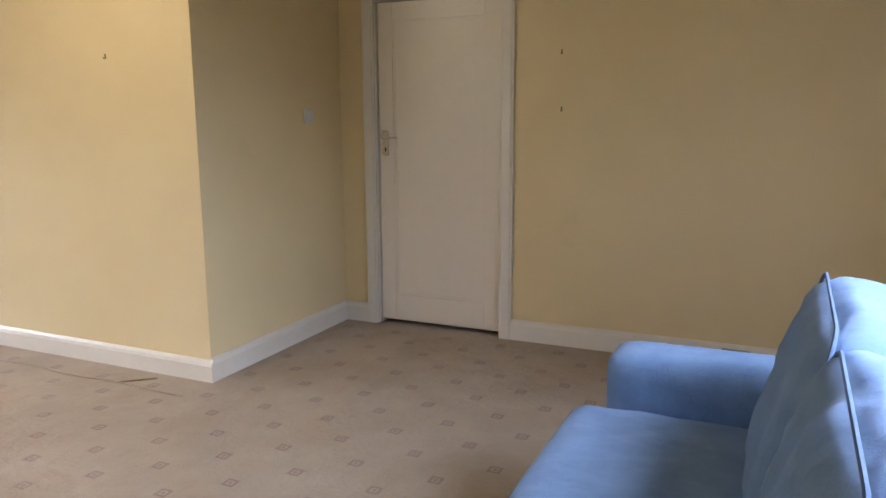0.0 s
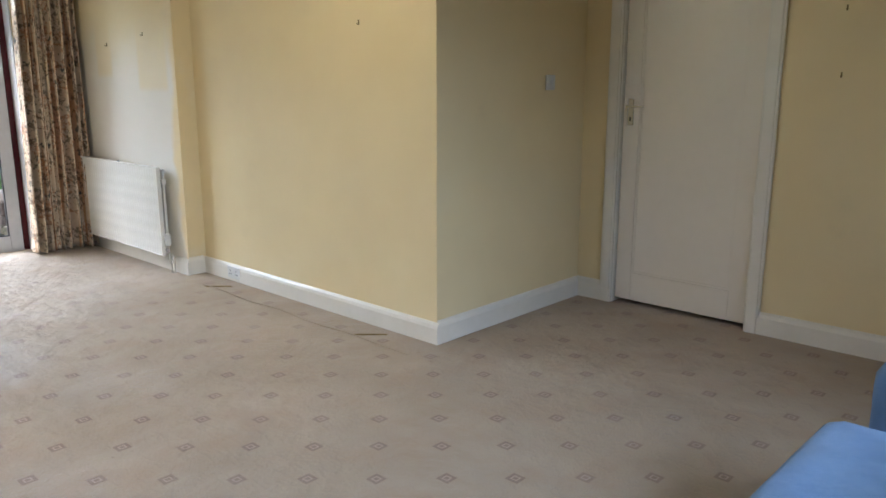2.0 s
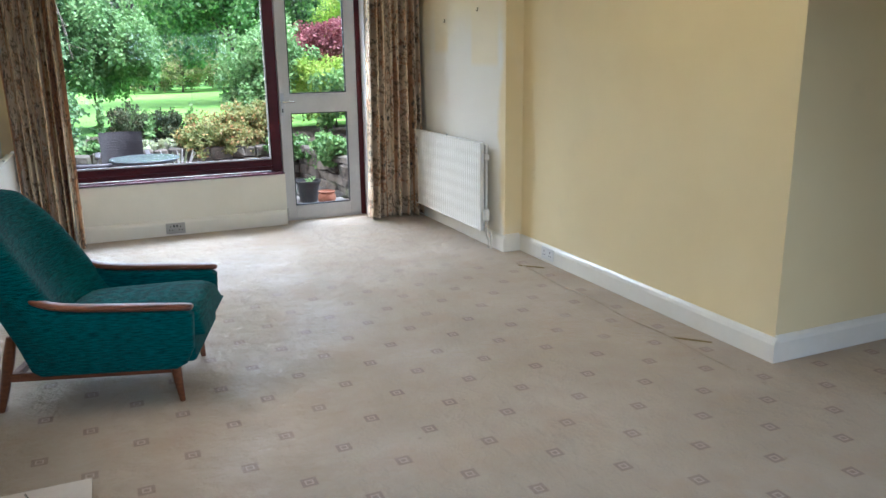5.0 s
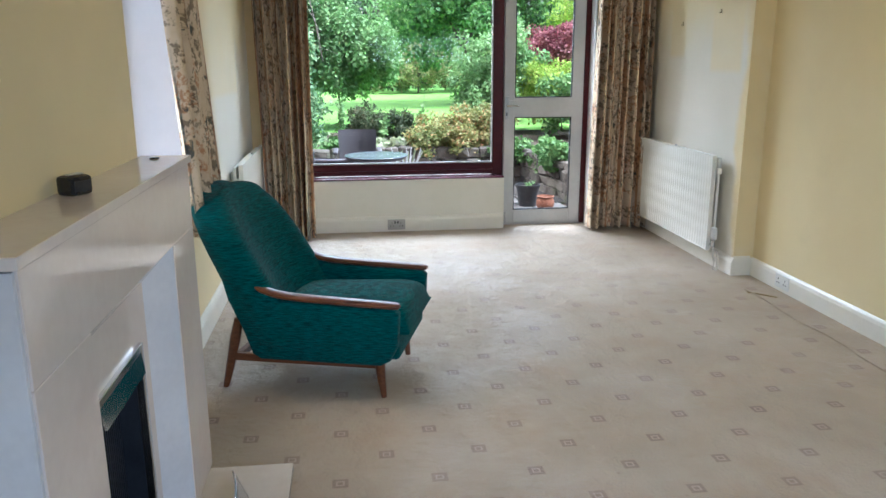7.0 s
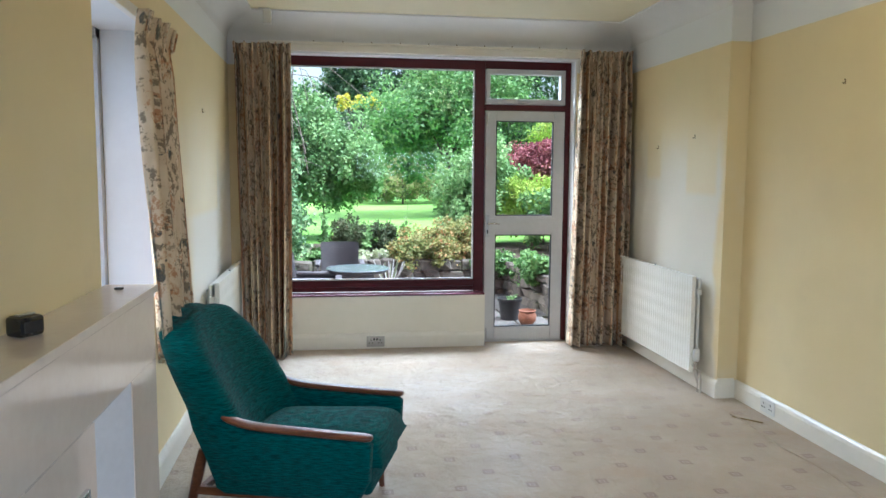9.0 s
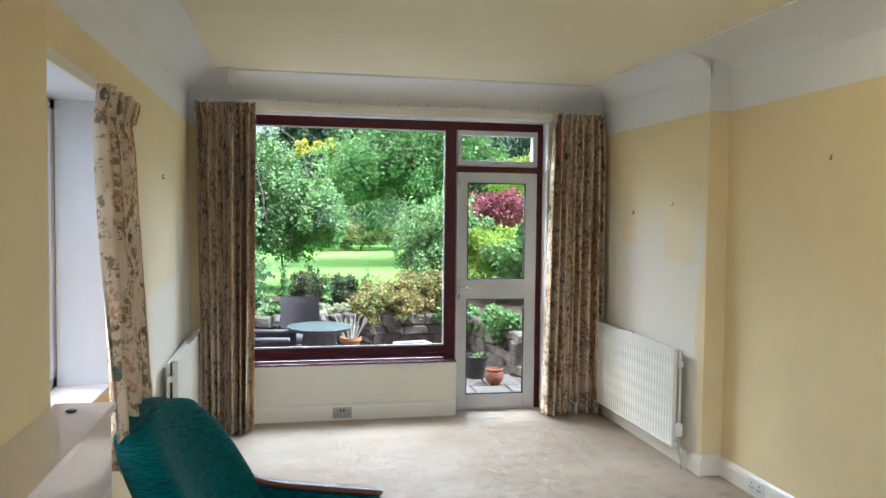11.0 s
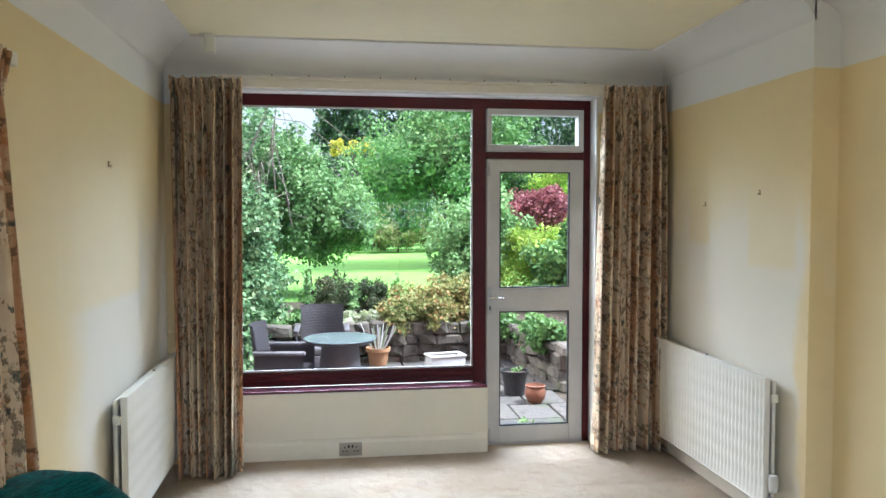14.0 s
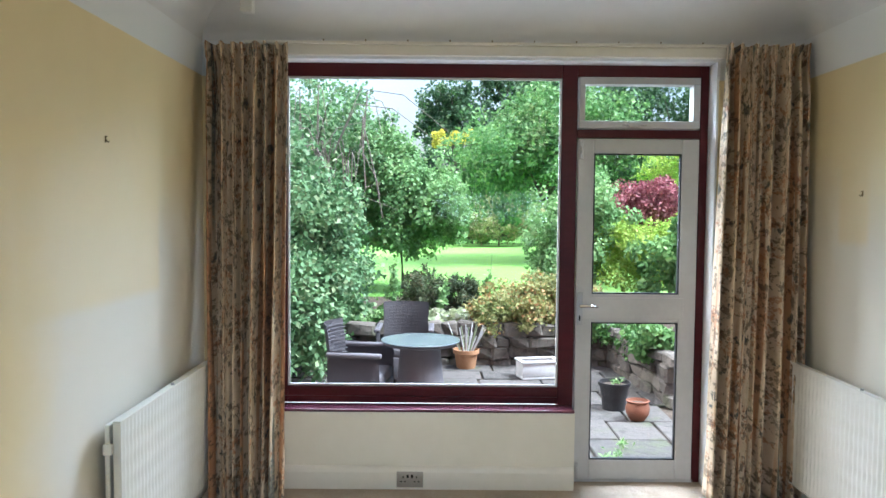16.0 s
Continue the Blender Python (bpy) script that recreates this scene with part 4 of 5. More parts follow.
def armchair(m):
    root = thing("armchair", m, "teal ribbed wool armchair with teak arms", "armchair")
    W = 0.33

    def loft(sections, name, label=""):
        bm = bmesh.new()
        rings = [[bm.verts.new(p) for p in s] for s in sections]
        k = len(rings[0])
        for a, b in zip(rings, rings[1:]):
            for i in range(k):
                bm.faces.new((a[i], a[(i + 1) % k], b[(i + 1) % k], b[i]))
        bm.faces.new(rings[0][::-1])
        bm.faces.new(rings[-1])
        return bm

    # shell back: winged, leaning, lofted upward
    secs = []
    for k in range(13):
        t = k / 12
        z = 0.19 + 0.615 * t
        yb = -0.20 - 0.285 * t ** 1.05            # rear line
        half = 0.338 - 0.035 * max(0, t - 0.55) ** 2 / 0.2 - 0.04 * max(0, (t - 0.7) / 0.3) ** 3
        th = 0.18 - 0.025 * t
        wing = 0.14 * (1 - t) ** 0.6 + 0.04
        front, back = [], []
        for i in range(17):
            s = -1 + 2 * i / 16
            curl = abs(s) ** 2.3
            tuck = 0.36 * th * abs(s) ** 6
            lift = 0.024 * (1 - s * s) * t * t - 0.022 * abs(s) ** 3 * t ** 4
            back.append((half * s, yb + tuck - 0.018 * (1 - s * s), z + lift))
            front.append((half * s, yb + th - tuck + wing * curl * (1 - 0.5 * abs(s) ** 9) - 0.025 * (1 - s * s), z + lift))
        secs.append(back + front[::-1])
    top = secs[-1]
    cx = [sum(p[i] for p in top) / len(top) for i in range(3)]
    for sh, up in ((0.93, 0.012), (0.78, 0.024), (0.45, 0.031)):
        secs.append([(cx[0] + (p[0] - cx[0]) * (0.96 if sh > 0.9 else 0.90 if sh > 0.7 else 0.76), cx[1] + (p[1] - cx[1]) * sh, p[2] + up) for p in top])
    ob = part("backrest", loft(secs, "backrest"), M_TEAL, root, smooth=70)
    mod = ob.modifiers.new("soft", 'SUBSURF')
    mod.levels = mod.render_levels = 1
    # upholstered sides
    for s in (-1, 1):
        out = [(-0.185, 0.19), (-0.225, 0.30), (-0.28, 0.42), (-0.30, 0.50), (-0.24, 0.515), (-0.14, 0.455), (-0.02, 0.425), (0.20, 0.415), (0.41, 0.412), (0.437, 0.39), (0.43, 0.25), (0.40, 0.19), (0.36, 0.168), (-0.15, 0.168)]
        bm = bmesh.new()
        extrude_profile(bm, out, "x", s * 0.262, s * W)
        bmesh.ops.recalc_face_normals(bm, faces=bm.faces)
        es = [e for e in bm.edges if abs(e.verts[0].co.x - e.verts[1].co.x) < 1e-4]
        bmesh.ops.bevel(bm, geom=es, offset=0.018, segments=3, affect='EDGES', profile=0.5)
        part("side_panel", bm, M_TEAL, root, smooth=50)
        # teak arm: a thin board that sweeps up at the back
        bm = bmesh.new()
        path = [(-0.255, 0.535, 0.010), (-0.235, 0.525, 0.018), (-0.19, 0.494, 0.024), (-0.13, 0.463, 0.027), (-0.05, 0.443, 0.029), (0.08, 0.436, 0.030), (0.25, 0.430, 0.030), (0.40, 0.424, 0.029), (0.445, 0.421, 0.027)]
        rings = []
        for y, z, w in path:
            c = 0.302 * s
            th = 0.013
            rings.append([bm.verts.new((c + w * a, y, z + th * b)) for a, b in ((-1, -0.6), (-1, 0.3), (-0.7, 1), (0.7, 1), (1, 0.3), (1, -0.6), (0.7, -1), (-0.7, -1))])
        for a, b in zip(rings, rings[1:]):
            for i in range(8):
                bm.faces.new((a[i], a[(i + 1) % 8], b[(i + 1) % 8], b[i]))
        bm.faces.new(rings[0][::-1])
        bm.faces.new(rings[-1])
        ob = part("arm", bm, M_TEAK, root, "polished dark teak armrest", smooth=50)
        mod = ob.modifiers.new("soft", 'SUBSURF')
        mod.levels = mod.render_levels = 1
    bm = bmesh.new()
    box(bm, -0.26, 0.26, -0.22, 0.425, 0.17, 0.285, 0.02, 3)
    part("seat_base", bm, M_TEAL, root, smooth=50)
    bm = bmesh.new()

    def cush(u, v):
        x = (u - 0.5) * 0.516
        y = -0.14 + v * 0.605
        e = (1 - (2 * u - 1) ** 6) * (1 - (2 * v - 1) ** 8)
        return (x, y, 0.29 + (0.075 + 0.03 * v + 0.02 * (1 - (2 * u - 1) ** 2)) * max(e, 0) ** 0.45)
    grid_sheet(bm, 18, 22, cush)
    ext = bmesh.ops.extrude_face_region(bm, geom=bm.faces[:])
    for v in [g for g in ext["geom"] if isinstance(g, bmesh.types.BMVert)]:
        v.co.z = 0.287
    part("seat_cushion", bm, M_TEAL, root, smooth=60)
    # frame
    for s in (-1, 1):
        x = s * 0.245
        bm = bmesh.new()
        tube(bm, [(x, -0.352, 0.0), (x, -0.325, 0.10), (x * 0.99, -0.296, 0.22), (x * 0.98, -0.275, 0.305), (x * 0.98, -0.245, 0.30)], [0.013, 0.019, 0.023, 0.021, 0.016], 10)
        part("leg", bm, M_TEAK, root, smooth=60)
        bm = bmesh.new()
        tube(bm, [(x, 0.352, 0.0), (x, 0.343, 0.08), (x, 0.336, 0.172)], [0.012, 0.018, 0.024], 10)
        part("leg", bm, M_TEAK, root, smooth=60)
        part("side_rail", boxes((x - 0.012, x + 0.012, -0.31, 0.35, 0.128, 0.162), bevel=0.005), M_TEAK, root)
    part("cross_rail", boxes((-0.235, 0.235, -0.30, -0.27, 0.13, 0.16), bevel=0.004), M_TEAK, root)
    part("cross_rail", boxes((-0.235, 0.235, 0.31, 0.335, 0.13, 0.16), bevel=0.004), M_TEAK, root)
    return root


armchair(pose(-3.625, 0.254, 0, 0, 0, -16.3))

# ---- sofa ----


def cushion(bm, size, round_, bulge, n=14):
    """A rounded, slightly stuffed block, centred on the origin."""
    sx, sy, sz = (s / 2 for s in size)
    bmesh.ops.create_cube(bm, size=2)
    bmesh.ops.subdivide_edges(bm, edges=bm.edges[:], cuts=n, use_grid_fill=True)
    for v in bm.verts:
        p = v.co.copy()
        q = Vector((p.x * sx, p.y * sy, p.z * sz))
        c = Vector([max(-a + round_, min(a - round_, b)) for a, b in zip((sx, sy, sz), q)])
        d = q - c
        if d.length > 1e-6:
            q = c + d.normalized() * round_ * min(1.0, max(abs(a) for a in d) / round_)
        k = [1 - a * a for a in p]
        q.x += math.copysign(bulge[0], p.x) * k[1] * k[2] * (abs(p.x) > 0.99)
        q.y += math.copysign(bulge[1], p.y) * k[0] * k[2] * (abs(p.y) > 0.99)
        q.z += math.copysign(bulge[2], p.z) * k[0] * k[1] * (abs(p.z) > 0.99)
        q += Vector((1, 0.6, 1)) * 0.006 * noise.noise(q * 9)
        v.co = q


def piping(size, r, plane, off, n=10):
    """Rounded-rectangle cord round a cushion face."""
    bm = bmesh.new()
    a, b = size[0] / 2, size[1] / 2
    pts = []
    for cx, cy, t0 in ((a - r, b - r, 0), (-a + r, b - r, 90), (-a + r, -b + r, 180), (a - r, -b + r, 270)):
        for k in range(n + 1):
            t = radians(t0 + 90 * k / n)
            u, v = cx + r * math.cos(t), cy + r * math.sin(t)
            pts.append({"z": (u, v, off), "x": (off, u, v)}[plane])
    pts.append(pts[0])
    tube(bm, pts, 0.005, 6)
    return bm


def sofa():
    root = thing("sofa", pose(0, 0, 0), "pale blue linen two-seat sofa with piped cushions", "sofa")
    y0, y1 = 0.72, 2.60
    part("base", boxes((-0.43, 0.50, y0 + 0.03, y1 - 0.03, 0.06, 0.30), bevel=0.025), M_BLUE, root, smooth=40)
    part("back_frame", boxes((0.30, 0.54, y0 + 0.02, y1 - 0.02, 0.30, 0.80), bevel=0.06), M_BLUE, root, smooth=40)
    for ya, yb in ((y0, y0 + 0.20), (y1 - 0.20, y1)):
        bm = bmesh.new()
        cushion(bm, (0.92, 0.20, 0.56), 0.045, (0.004, 0.006, 0.012))
        part("arm", bm, M_BLUE, root, smooth=180, at=pose(0.065, (ya + yb) / 2, 0.345))
    w = (y1 - y0 - 0.42) / 2
    for k in range(2):
        yc = y0 + 0.21 + w * (k + 0.5)
        bm = bmesh.new()
        cushion(bm, (0.80, w - 0.006, 0.165), 0.05, (0.01, 0.004, 0.012))
        c = part("seat_cushion", bm, M_BLUE, root, smooth=180, at=pose(-0.085, yc, 0.385))
        part("piping", piping((0.79, w - 0.012), 0.05, "z", 0.052), M_BLUEPIPE, c, "darker blue piping")
        bm = bmesh.new()
        cushion(bm, (0.26, w - 0.012, 0.55), 0.07, (0.05, 0.008, 0.02))
        for v in bm.verts:
            v.co.x += 0.035 * noise.noise(Vector((v.co.y * 4, v.co.z * 4, k * 5.0))) + 0.016 * noise.noise(v.co * 16) - 0.03 * max(0, 0.5 - abs(v.co.z + 0.12) * 2)
            v.co.z += 0.012 * noise.noise(v.co * 12 + Vector((k * 3.0, 0, 0)))
        c = part("back_cushion", bm, M_BLUE, root, smooth=180, at=pose(0.26, yc, 0.665, 0, 13, 0))
        part("piping", piping((w - 0.03, 0.54), 0.08, "x", -0.118), M_BLUEPIPE, c, "darker blue piping")
    for x in (-0.36, 0.44):
        for y in (y0 + 0.1, y1 - 0.1):
            part("foot", boxes((x - 0.03, x + 0.03, y - 0.03, y + 0.03, 0.0, 0.06), bevel=0.005), M_TEAK, root)
    return root


sofa()

# ---- ceiling lamp ----
lampo = thing("ceiling_light", pose(LAMP_X, LAMP_Y, CZ), "lit white glass bowl ceiling light", "ceiling light")
bm = bmesh.new()
lathe(bm, [(0.05, 0.0), (0.055, -0.02), (0.03, -0.03)], 24)
part("rose", bm, M_SOCKET, lampo, smooth=40)
bm = bmesh.new()
cyl(bm, (0, 0, -0.03), (0, 0, LAMP_Z - CZ + 0.10), 0.008)
part("stem", bm, M_SOCKET, lampo)
bm = bmesh.new()
zb = LAMP_Z - CZ
lathe(bm, [(0.02, zb), (0.12, zb + 0.006), (0.20, zb + 0.024), (0.245, zb + 0.06), (0.255, zb + 0.09), (0.245, zb + 0.09)], 40)
part("shade", bm, M_BULB, lampo, "glowing opal glass bowl", smooth=50)
lamp("bulb", 'POINT', BULB, pose(LAMP_X, LAMP_Y, LAMP_Z - 0.14), (1.0, 0.80, 0.52), radius=0.12)

# ---- garden ----
PZ = -0.5


def ground_z(x, y):
    """Patio near the house, a bed behind the low wall, then a gently rising lawn."""
    if x > -12.6:
        return PZ - 0.05
    t = min(1, (-12.6 - x) / 2.5)
    return -0.10 + 0.14 * t + max(0, -15.1 - x) * 0.012


bm = bmesh.new()
xs = [-6.9, -8, -10, -12.59, -12.61, -13.2, -14, -15, -16, -18, -20, -23, -26, -30, -36, -45, -70, -150, -600]
ys = [-600, -150, -60, -30, -18, -12, -8, -5, -3, -1.5, 0, 1.5, 3, 4.5, 6, 8, 11, 15, 22, 35, 60, 150, 600]
vs = [[bm.verts.new((x, y, ground_z(x, y) + (0.05 * noise.noise(Vector((x * 0.3, y * 0.3, 0))) if x < -14 else 0))) for y in ys] for x in xs]
for i in range(len(xs) - 1):
    for j in range(len(ys) - 1):
        bm.faces.new((vs[i][j], vs[i + 1][j], vs[i + 1][j + 1], vs[i][j + 1]))
structure("ground", bm, M_GRASS, "bright green mown lawn rising away from the house", "lawn", smooth=30)
structure("patio_bed", boxes((-12.5, -6.82, -12, 12, PZ - 0.2, PZ - 0.03)), M_SOIL, "earth under the paving", "ground")
bm = bmesh.new()
grid_sheet(bm, 16, 40, lambda u, v: (-12.62 - 2.6 * u, -12 + 24 * v, ground_z(-12.62 - 2.6 * u, 0) + 0.012 + 0.05 * math.sin(3.14 * u) * (1 + noise.noise(Vector((u * 5, v * 40, 0))))))
structure("flower_bed", bm, M_SOIL, "dark planted border above the stone wall", "flower bed", smooth=180)
structure("house_outside", boxes((-6.86, -6.815, -8, OY0, PZ, 6), (-6.86, -6.815, OY1, 10, PZ, 6), (-6.86, -6.815, OY0, 1.68, PZ, 0.40), (-6.86, -6.815, OY0, OY1, 2.4, 6), (-6.86, -6.815, 1.68, OY1, PZ, -0.03)), M_BRICK, "brick outer face of the house", "house wall")

LEAF_RNG = np.random.default_rng(11)


def leaf_mesh(name, blobs, count, size, material, droop=0.0, narrow=0.45):
    """Many small folded leaves gathered in clumps on and in the given ellipsoids (cx, cy, cz, rx, ry, rz)."""
    g = LEAF_RNG
    B = np.array(blobs, float)
    vol = (B[:, 3] * B[:, 4] * B[:, 5]) ** (2 / 3)
    # boughs: leaves cover the upper, outer side of many small domes, with shade between them
    nb = max(5, count // 110)
    bi = g.choice(len(B), nb, p=vol / vol.sum())
    bd = g.normal(size=(nb, 3))
    bd[:, 2] += 0.15
    bd /= np.linalg.norm(bd, axis=1)[:, None]
    bc = B[bi, :3] + bd * B[bi, 3:] * (0.35 + 0.85 * g.random(nb) ** 0.8)[:, None]
    bs = B[bi, 3:] * g.uniform(0.14, 0.36, nb)[:, None]
    ci = g.integers(0, nb, count)
    d = g.normal(size=(count, 3)) + bd[ci] * 0.4 + np.array([0, 0, 0.2])
    dirs = d / np.linalg.norm(d, axis=1)[:, None]
    p = bc[ci] + dirs * bs[ci] * (g.random(count) ** 0.5)[:, None] * g.uniform(0.8, 1.35, count)[:, None]
    inner = g.random(count) < 0.14
    p[inner] = (B[bi[ci], :3] + g.uniform(-0.6, 0.6, (count, 3)) * B[bi[ci], 3:])[inner]
    p[:, 2] -= droop * g.random(count) * np.abs(bd[ci][:, :2]).sum(1)
    s = size * g.uniform(0.6, 1.35, count)
    ax = g.normal(size=(count, 3)) + dirs * 0.5
    ax[:, 2] -= 0.35 + droop
    ax /= np.linalg.norm(ax, axis=1)[:, None]
    nn = 0.6 * g.normal(size=(count, 3)) + dirs * 0.8 + np.array([0.1, 0, 0.55])
    w = np.cross(ax, nn)
    w /= np.linalg.norm(w, axis=1)[:, None] + 1e-9
    up = np.cross(w, ax)
    L, Wd = ax * s[:, None], w * (s * narrow)[:, None]
    v = np.stack([p, p + L * 0.5 + Wd + up * (s * 0.10)[:, None], p + L, p + L * 0.5 - Wd + up * (s * 0.10)[:, None]], 1).reshape(-1, 3)
    base = (np.arange(count) * 4)[:, None]
    tri = np.concatenate([base + np.array([[0, 1, 2]]), base + np.array([[0, 2, 3]])], 1).reshape(-1, 3)
    me = bpy.data.meshes.new(name)
    me.vertices.add(len(v))
    me.vertices.foreach_set("co", v.ravel())
    me.loops.add(tri.size)
    me.loops.foreach_set("vertex_index", tri.ravel().astype(np.int32))
    me.polygons.add(len(tri))
    me.polygons.foreach_set("loop_start", np.arange(0, tri.size, 3, dtype=np.int32))
    me.update(calc_edges=True)
    me.materials.append(material)
    return me


def plant(name, label, category, blobs, count, size, leaf, droop=0.0, narrow=0.45, trunk=True, limbs=9, seed=0, group=""):
    """Stem, limbs and a leafy crown."""
    cx, cy = np.mean([b[0] for b in blobs]), np.mean([b[1] for b in blobs])
    gz = min(ground_z(cx, cy), min(b[2] - b[5] for b in blobs))
    root = thing(name, pose(0, 0, 0), label, category, group)
    if trunk:
        rng = random.Random(seed)
        top = np.mean([b[2] for b in blobs])
        h = max(0.2, top - gz)
        r = 0.02 + 0.022 * h
        bm = bmesh.new()
        tube(bm, [(cx, cy, gz - 0.05), (cx + 0.05 * h * rng.uniform(-1, 1), cy + 0.05 * h * rng.uniform(-1, 1), gz + h * 0.5), (cx, cy, gz + h)], [r, r * 0.75, r * 0.35], 8)
        part("trunk", bm, M_BARK, root, smooth=60)
        bm = bmesh.new()
        for k in range(limbs):
            b = blobs[k % len(blobs)]
            t = rng.uniform(0.35, 0.85)
            p0 = Vector((cx, cy, gz + h * t))
            a = Vector((rng.gauss(0, 1), rng.gauss(0, 1), rng.gauss(0.2, 0.6))).normalized()
            p2 = Vector((b[0] + a.x * b[3] * 0.8, b[1] + a.y * b[4] * 0.8, b[2] + a.z * b[5] * 0.8))
            tube(bm, [p0, p0.lerp(p2, 0.5) + Vector((0, 0, 0.06 * h)), p2], [r * 0.4, r * 0.25, r * 0.08], 6)
        part("limbs", bm, M_BARK, root, smooth=60)
    ob = new("crown", leaf_mesh("crown", blobs, int(count * 1.7), size * 0.92, M_LEAF[leaf], droop, narrow))
    ob.parent = root
    return root


P = plant
P("hedge_shrub", "dense variegated shrub close to the house", "shrub", [(-11.3, -1.0, 0.30, 0.9, 0.75, 0.85), (-11.7, -0.62, 0.45, 0.7, 0.55, 0.6), (-12.2, -0.85, 1.15, 0.9, 0.75, 0.8), (-11.6, -1.45, 1.6, 1.1, 0.8, 1.0), (-10.4, -1.5, 0.0, 0.8, 0.6, 0.6), (-13.2, -0.8, 0.6, 0.9, 0.7, 0.7)], 30000, 0.085, "hedge", narrow=0.36, seed=1)
P("hedge_shrub", "tall variegated shrub beside the patio", "shrub", [(-9.6, -2.3, 0.6, 1.0, 0.8, 1.1), (-9.8, -2.5, 1.8, 1.1, 0.9, 1.1)], 17000, 0.066, "hedge", seed=2)
P("bramble_tree", "tangled tree with bare arching stems", "tree", [(-16.2, -1.6, 2.3, 1.3, 1.0, 1.3), (-16.0, -0.9, 3.0, 1.0, 0.9, 0.8), (-16.6, -2.6, 3.0, 1.3, 1.3, 1.3), (-15.4, -0.85, 1.0, 0.7, 0.55, 0.75)], 9000, 0.075, "hedge", seed=3)
P("apple_tree", "small drooping light green tree on the lawn edge", "tree", [(-16.5, 0.15, 2.05, 0.9, 0.85, 0.75), (-16.3, 0.78, 1.75, 0.8, 0.6, 0.5), (-16.8, -0.5, 2.35, 0.9, 0.8, 0.8), (-16.4, -0.35, 1.4, 0.7, 0.6, 0.55), (-16.4, 0.35, 1.35, 0.7, 0.7, 0.5), (-16.5, 1.15, 1.35, 0.5, 0.4, 0.35)], 22000, 0.075, "mid", droop=0.22, seed=4, limbs=16)
P("broad_tree", "tall spreading green tree behind the lawn", "tree", [(-23.0, 3.2, 3.0, 1.9, 1.6, 1.3), (-23.2, 4.3, 4.0, 1.8, 1.6, 1.2), (-23.0, 2.4, 2.4, 1.5, 1.1, 1.0), (-23.6, 5.4, 3.0, 1.8, 1.6, 1.5)], 19000, 0.11, "right", seed=5, limbs=14)
P("pieris_shrub", "pale pink-tipped shrub at the far lawn edge", "shrub", [(-30.0, 2.9, 1.25, 1.0, 1.1, 0.85), (-30.2, 4.4, 1.15, 0.9, 1.0, 0.8), (-30.0, 1.9, 0.85, 0.8, 0.7, 0.5)], 8000, 0.085, "pink", seed=6)
P("green_shrub", "rounded bright green shrub", "shrub", [(-15.0, 3.05, 1.0, 0.8, 0.65, 0.75), (-15.2, 3.5, 1.4, 0.8, 0.6, 0.6), (-15.0, 2.8, 0.5, 0.7, 0.55, 0.5)], 11000, 0.07, "mid", seed=7)
P("red_maple", "rounded purple-red Japanese maple", "shrub", [(-17.0, 5.0, 1.75, 0.8, 0.75, 0.42), (-17.0, 5.6, 1.6, 0.8, 0.7, 0.42), (-17.0, 4.5, 1.55, 0.6, 0.45, 0.35)], 9000, 0.06, "red", seed=8)
P("fern_shrub", "lime green feathery shrub", "shrub", [(-14.9, 3.9, 0.8, 0.7, 0.65, 0.55), (-14.9, 4.5, 0.95, 0.7, 0.6, 0.5), (-15.1, 5.2, 0.9, 0.8, 0.6, 0.6)], 9000, 0.075, "bright", droop=0.1, narrow=0.25, seed=9)
P("laurel_shrub", "glossy broad-leaved laurel shrub above the wall", "shrub", [(-13.7, 4.35, 0.6, 0.6, 0.55, 0.5), (-13.8, 5.0, 0.9, 0.7, 0.6, 0.7), (-13.6, 5.8, 0.9, 0.8, 0.7, 0.8)], 5000, 0.12, "right", narrow=0.3, seed=10)
P("spiraea_shrub", "yellow and orange tinted low shrub over the wall", "shrub", [(-12.75, 1.95, 0.18, 0.55, 0.55, 0.30), (-12.8, 2.35, 0.3, 0.5, 0.45, 0.3), (-12.55, 1.75, 0.05, 0.4, 0.4, 0.22), (-12.9, 2.75, 0.3, 0.5, 0.4, 0.35)], 12000, 0.05, "orange", seed=11, limbs=12)
P("heather_shrub", "dark bushy heather in the border", "shrub", [(-13.6, 0.72, 0.27, 0.35, 0.30, 0.34)], 3500, 0.06, "heather", narrow=0.2, seed=12)
P("heather_shrub", "dark upright rosemary bush", "shrub", [(-13.5, 1.32, 0.24, 0.28, 0.22, 0.36)], 3000, 0.06, "heather", narrow=0.2, seed=13)
P("pale_perennial", "low silver-green leafy perennial", "plant", [(-12.9, 1.0, 0.02, 0.3, 0.28, 0.12), (-12.9, 0.7, 0.0, 0.25, 0.2, 0.12)], 900, 0.09, "pale", trunk=False)
P("corner_shrub", "leafy green shrub behind the garden chairs", "shrub", [(-13.2, -0.5, -0.02, 0.6, 0.4, 0.32), (-12.8, 0.1, -0.1, 0.4, 0.35, 0.22)], 4500, 0.07, "mid", seed=14)
P("ivy", "ivy hanging over the stone wall", "climbing plant", [(-12.35, 3.15, -0.05, 0.2, 0.35, 0.2), (-12.0, 3.4, -0.12, 0.35, 0.22, 0.25), (-11.3, 3.45, -0.08, 0.4, 0.2, 0.2), (-10.8, 3.5, -0.2, 0.4, 0.2, 0.25), (-11.7, 3.3, -0.22, 0.3, 0.14, 0.2), (-10.9, 3.3, 0.1, 0.4, 0.25, 0.2), (-12.3, 2.85, 0.08, 0.2, 0.3, 0.15)], 8000, 0.06, "right", trunk=False)
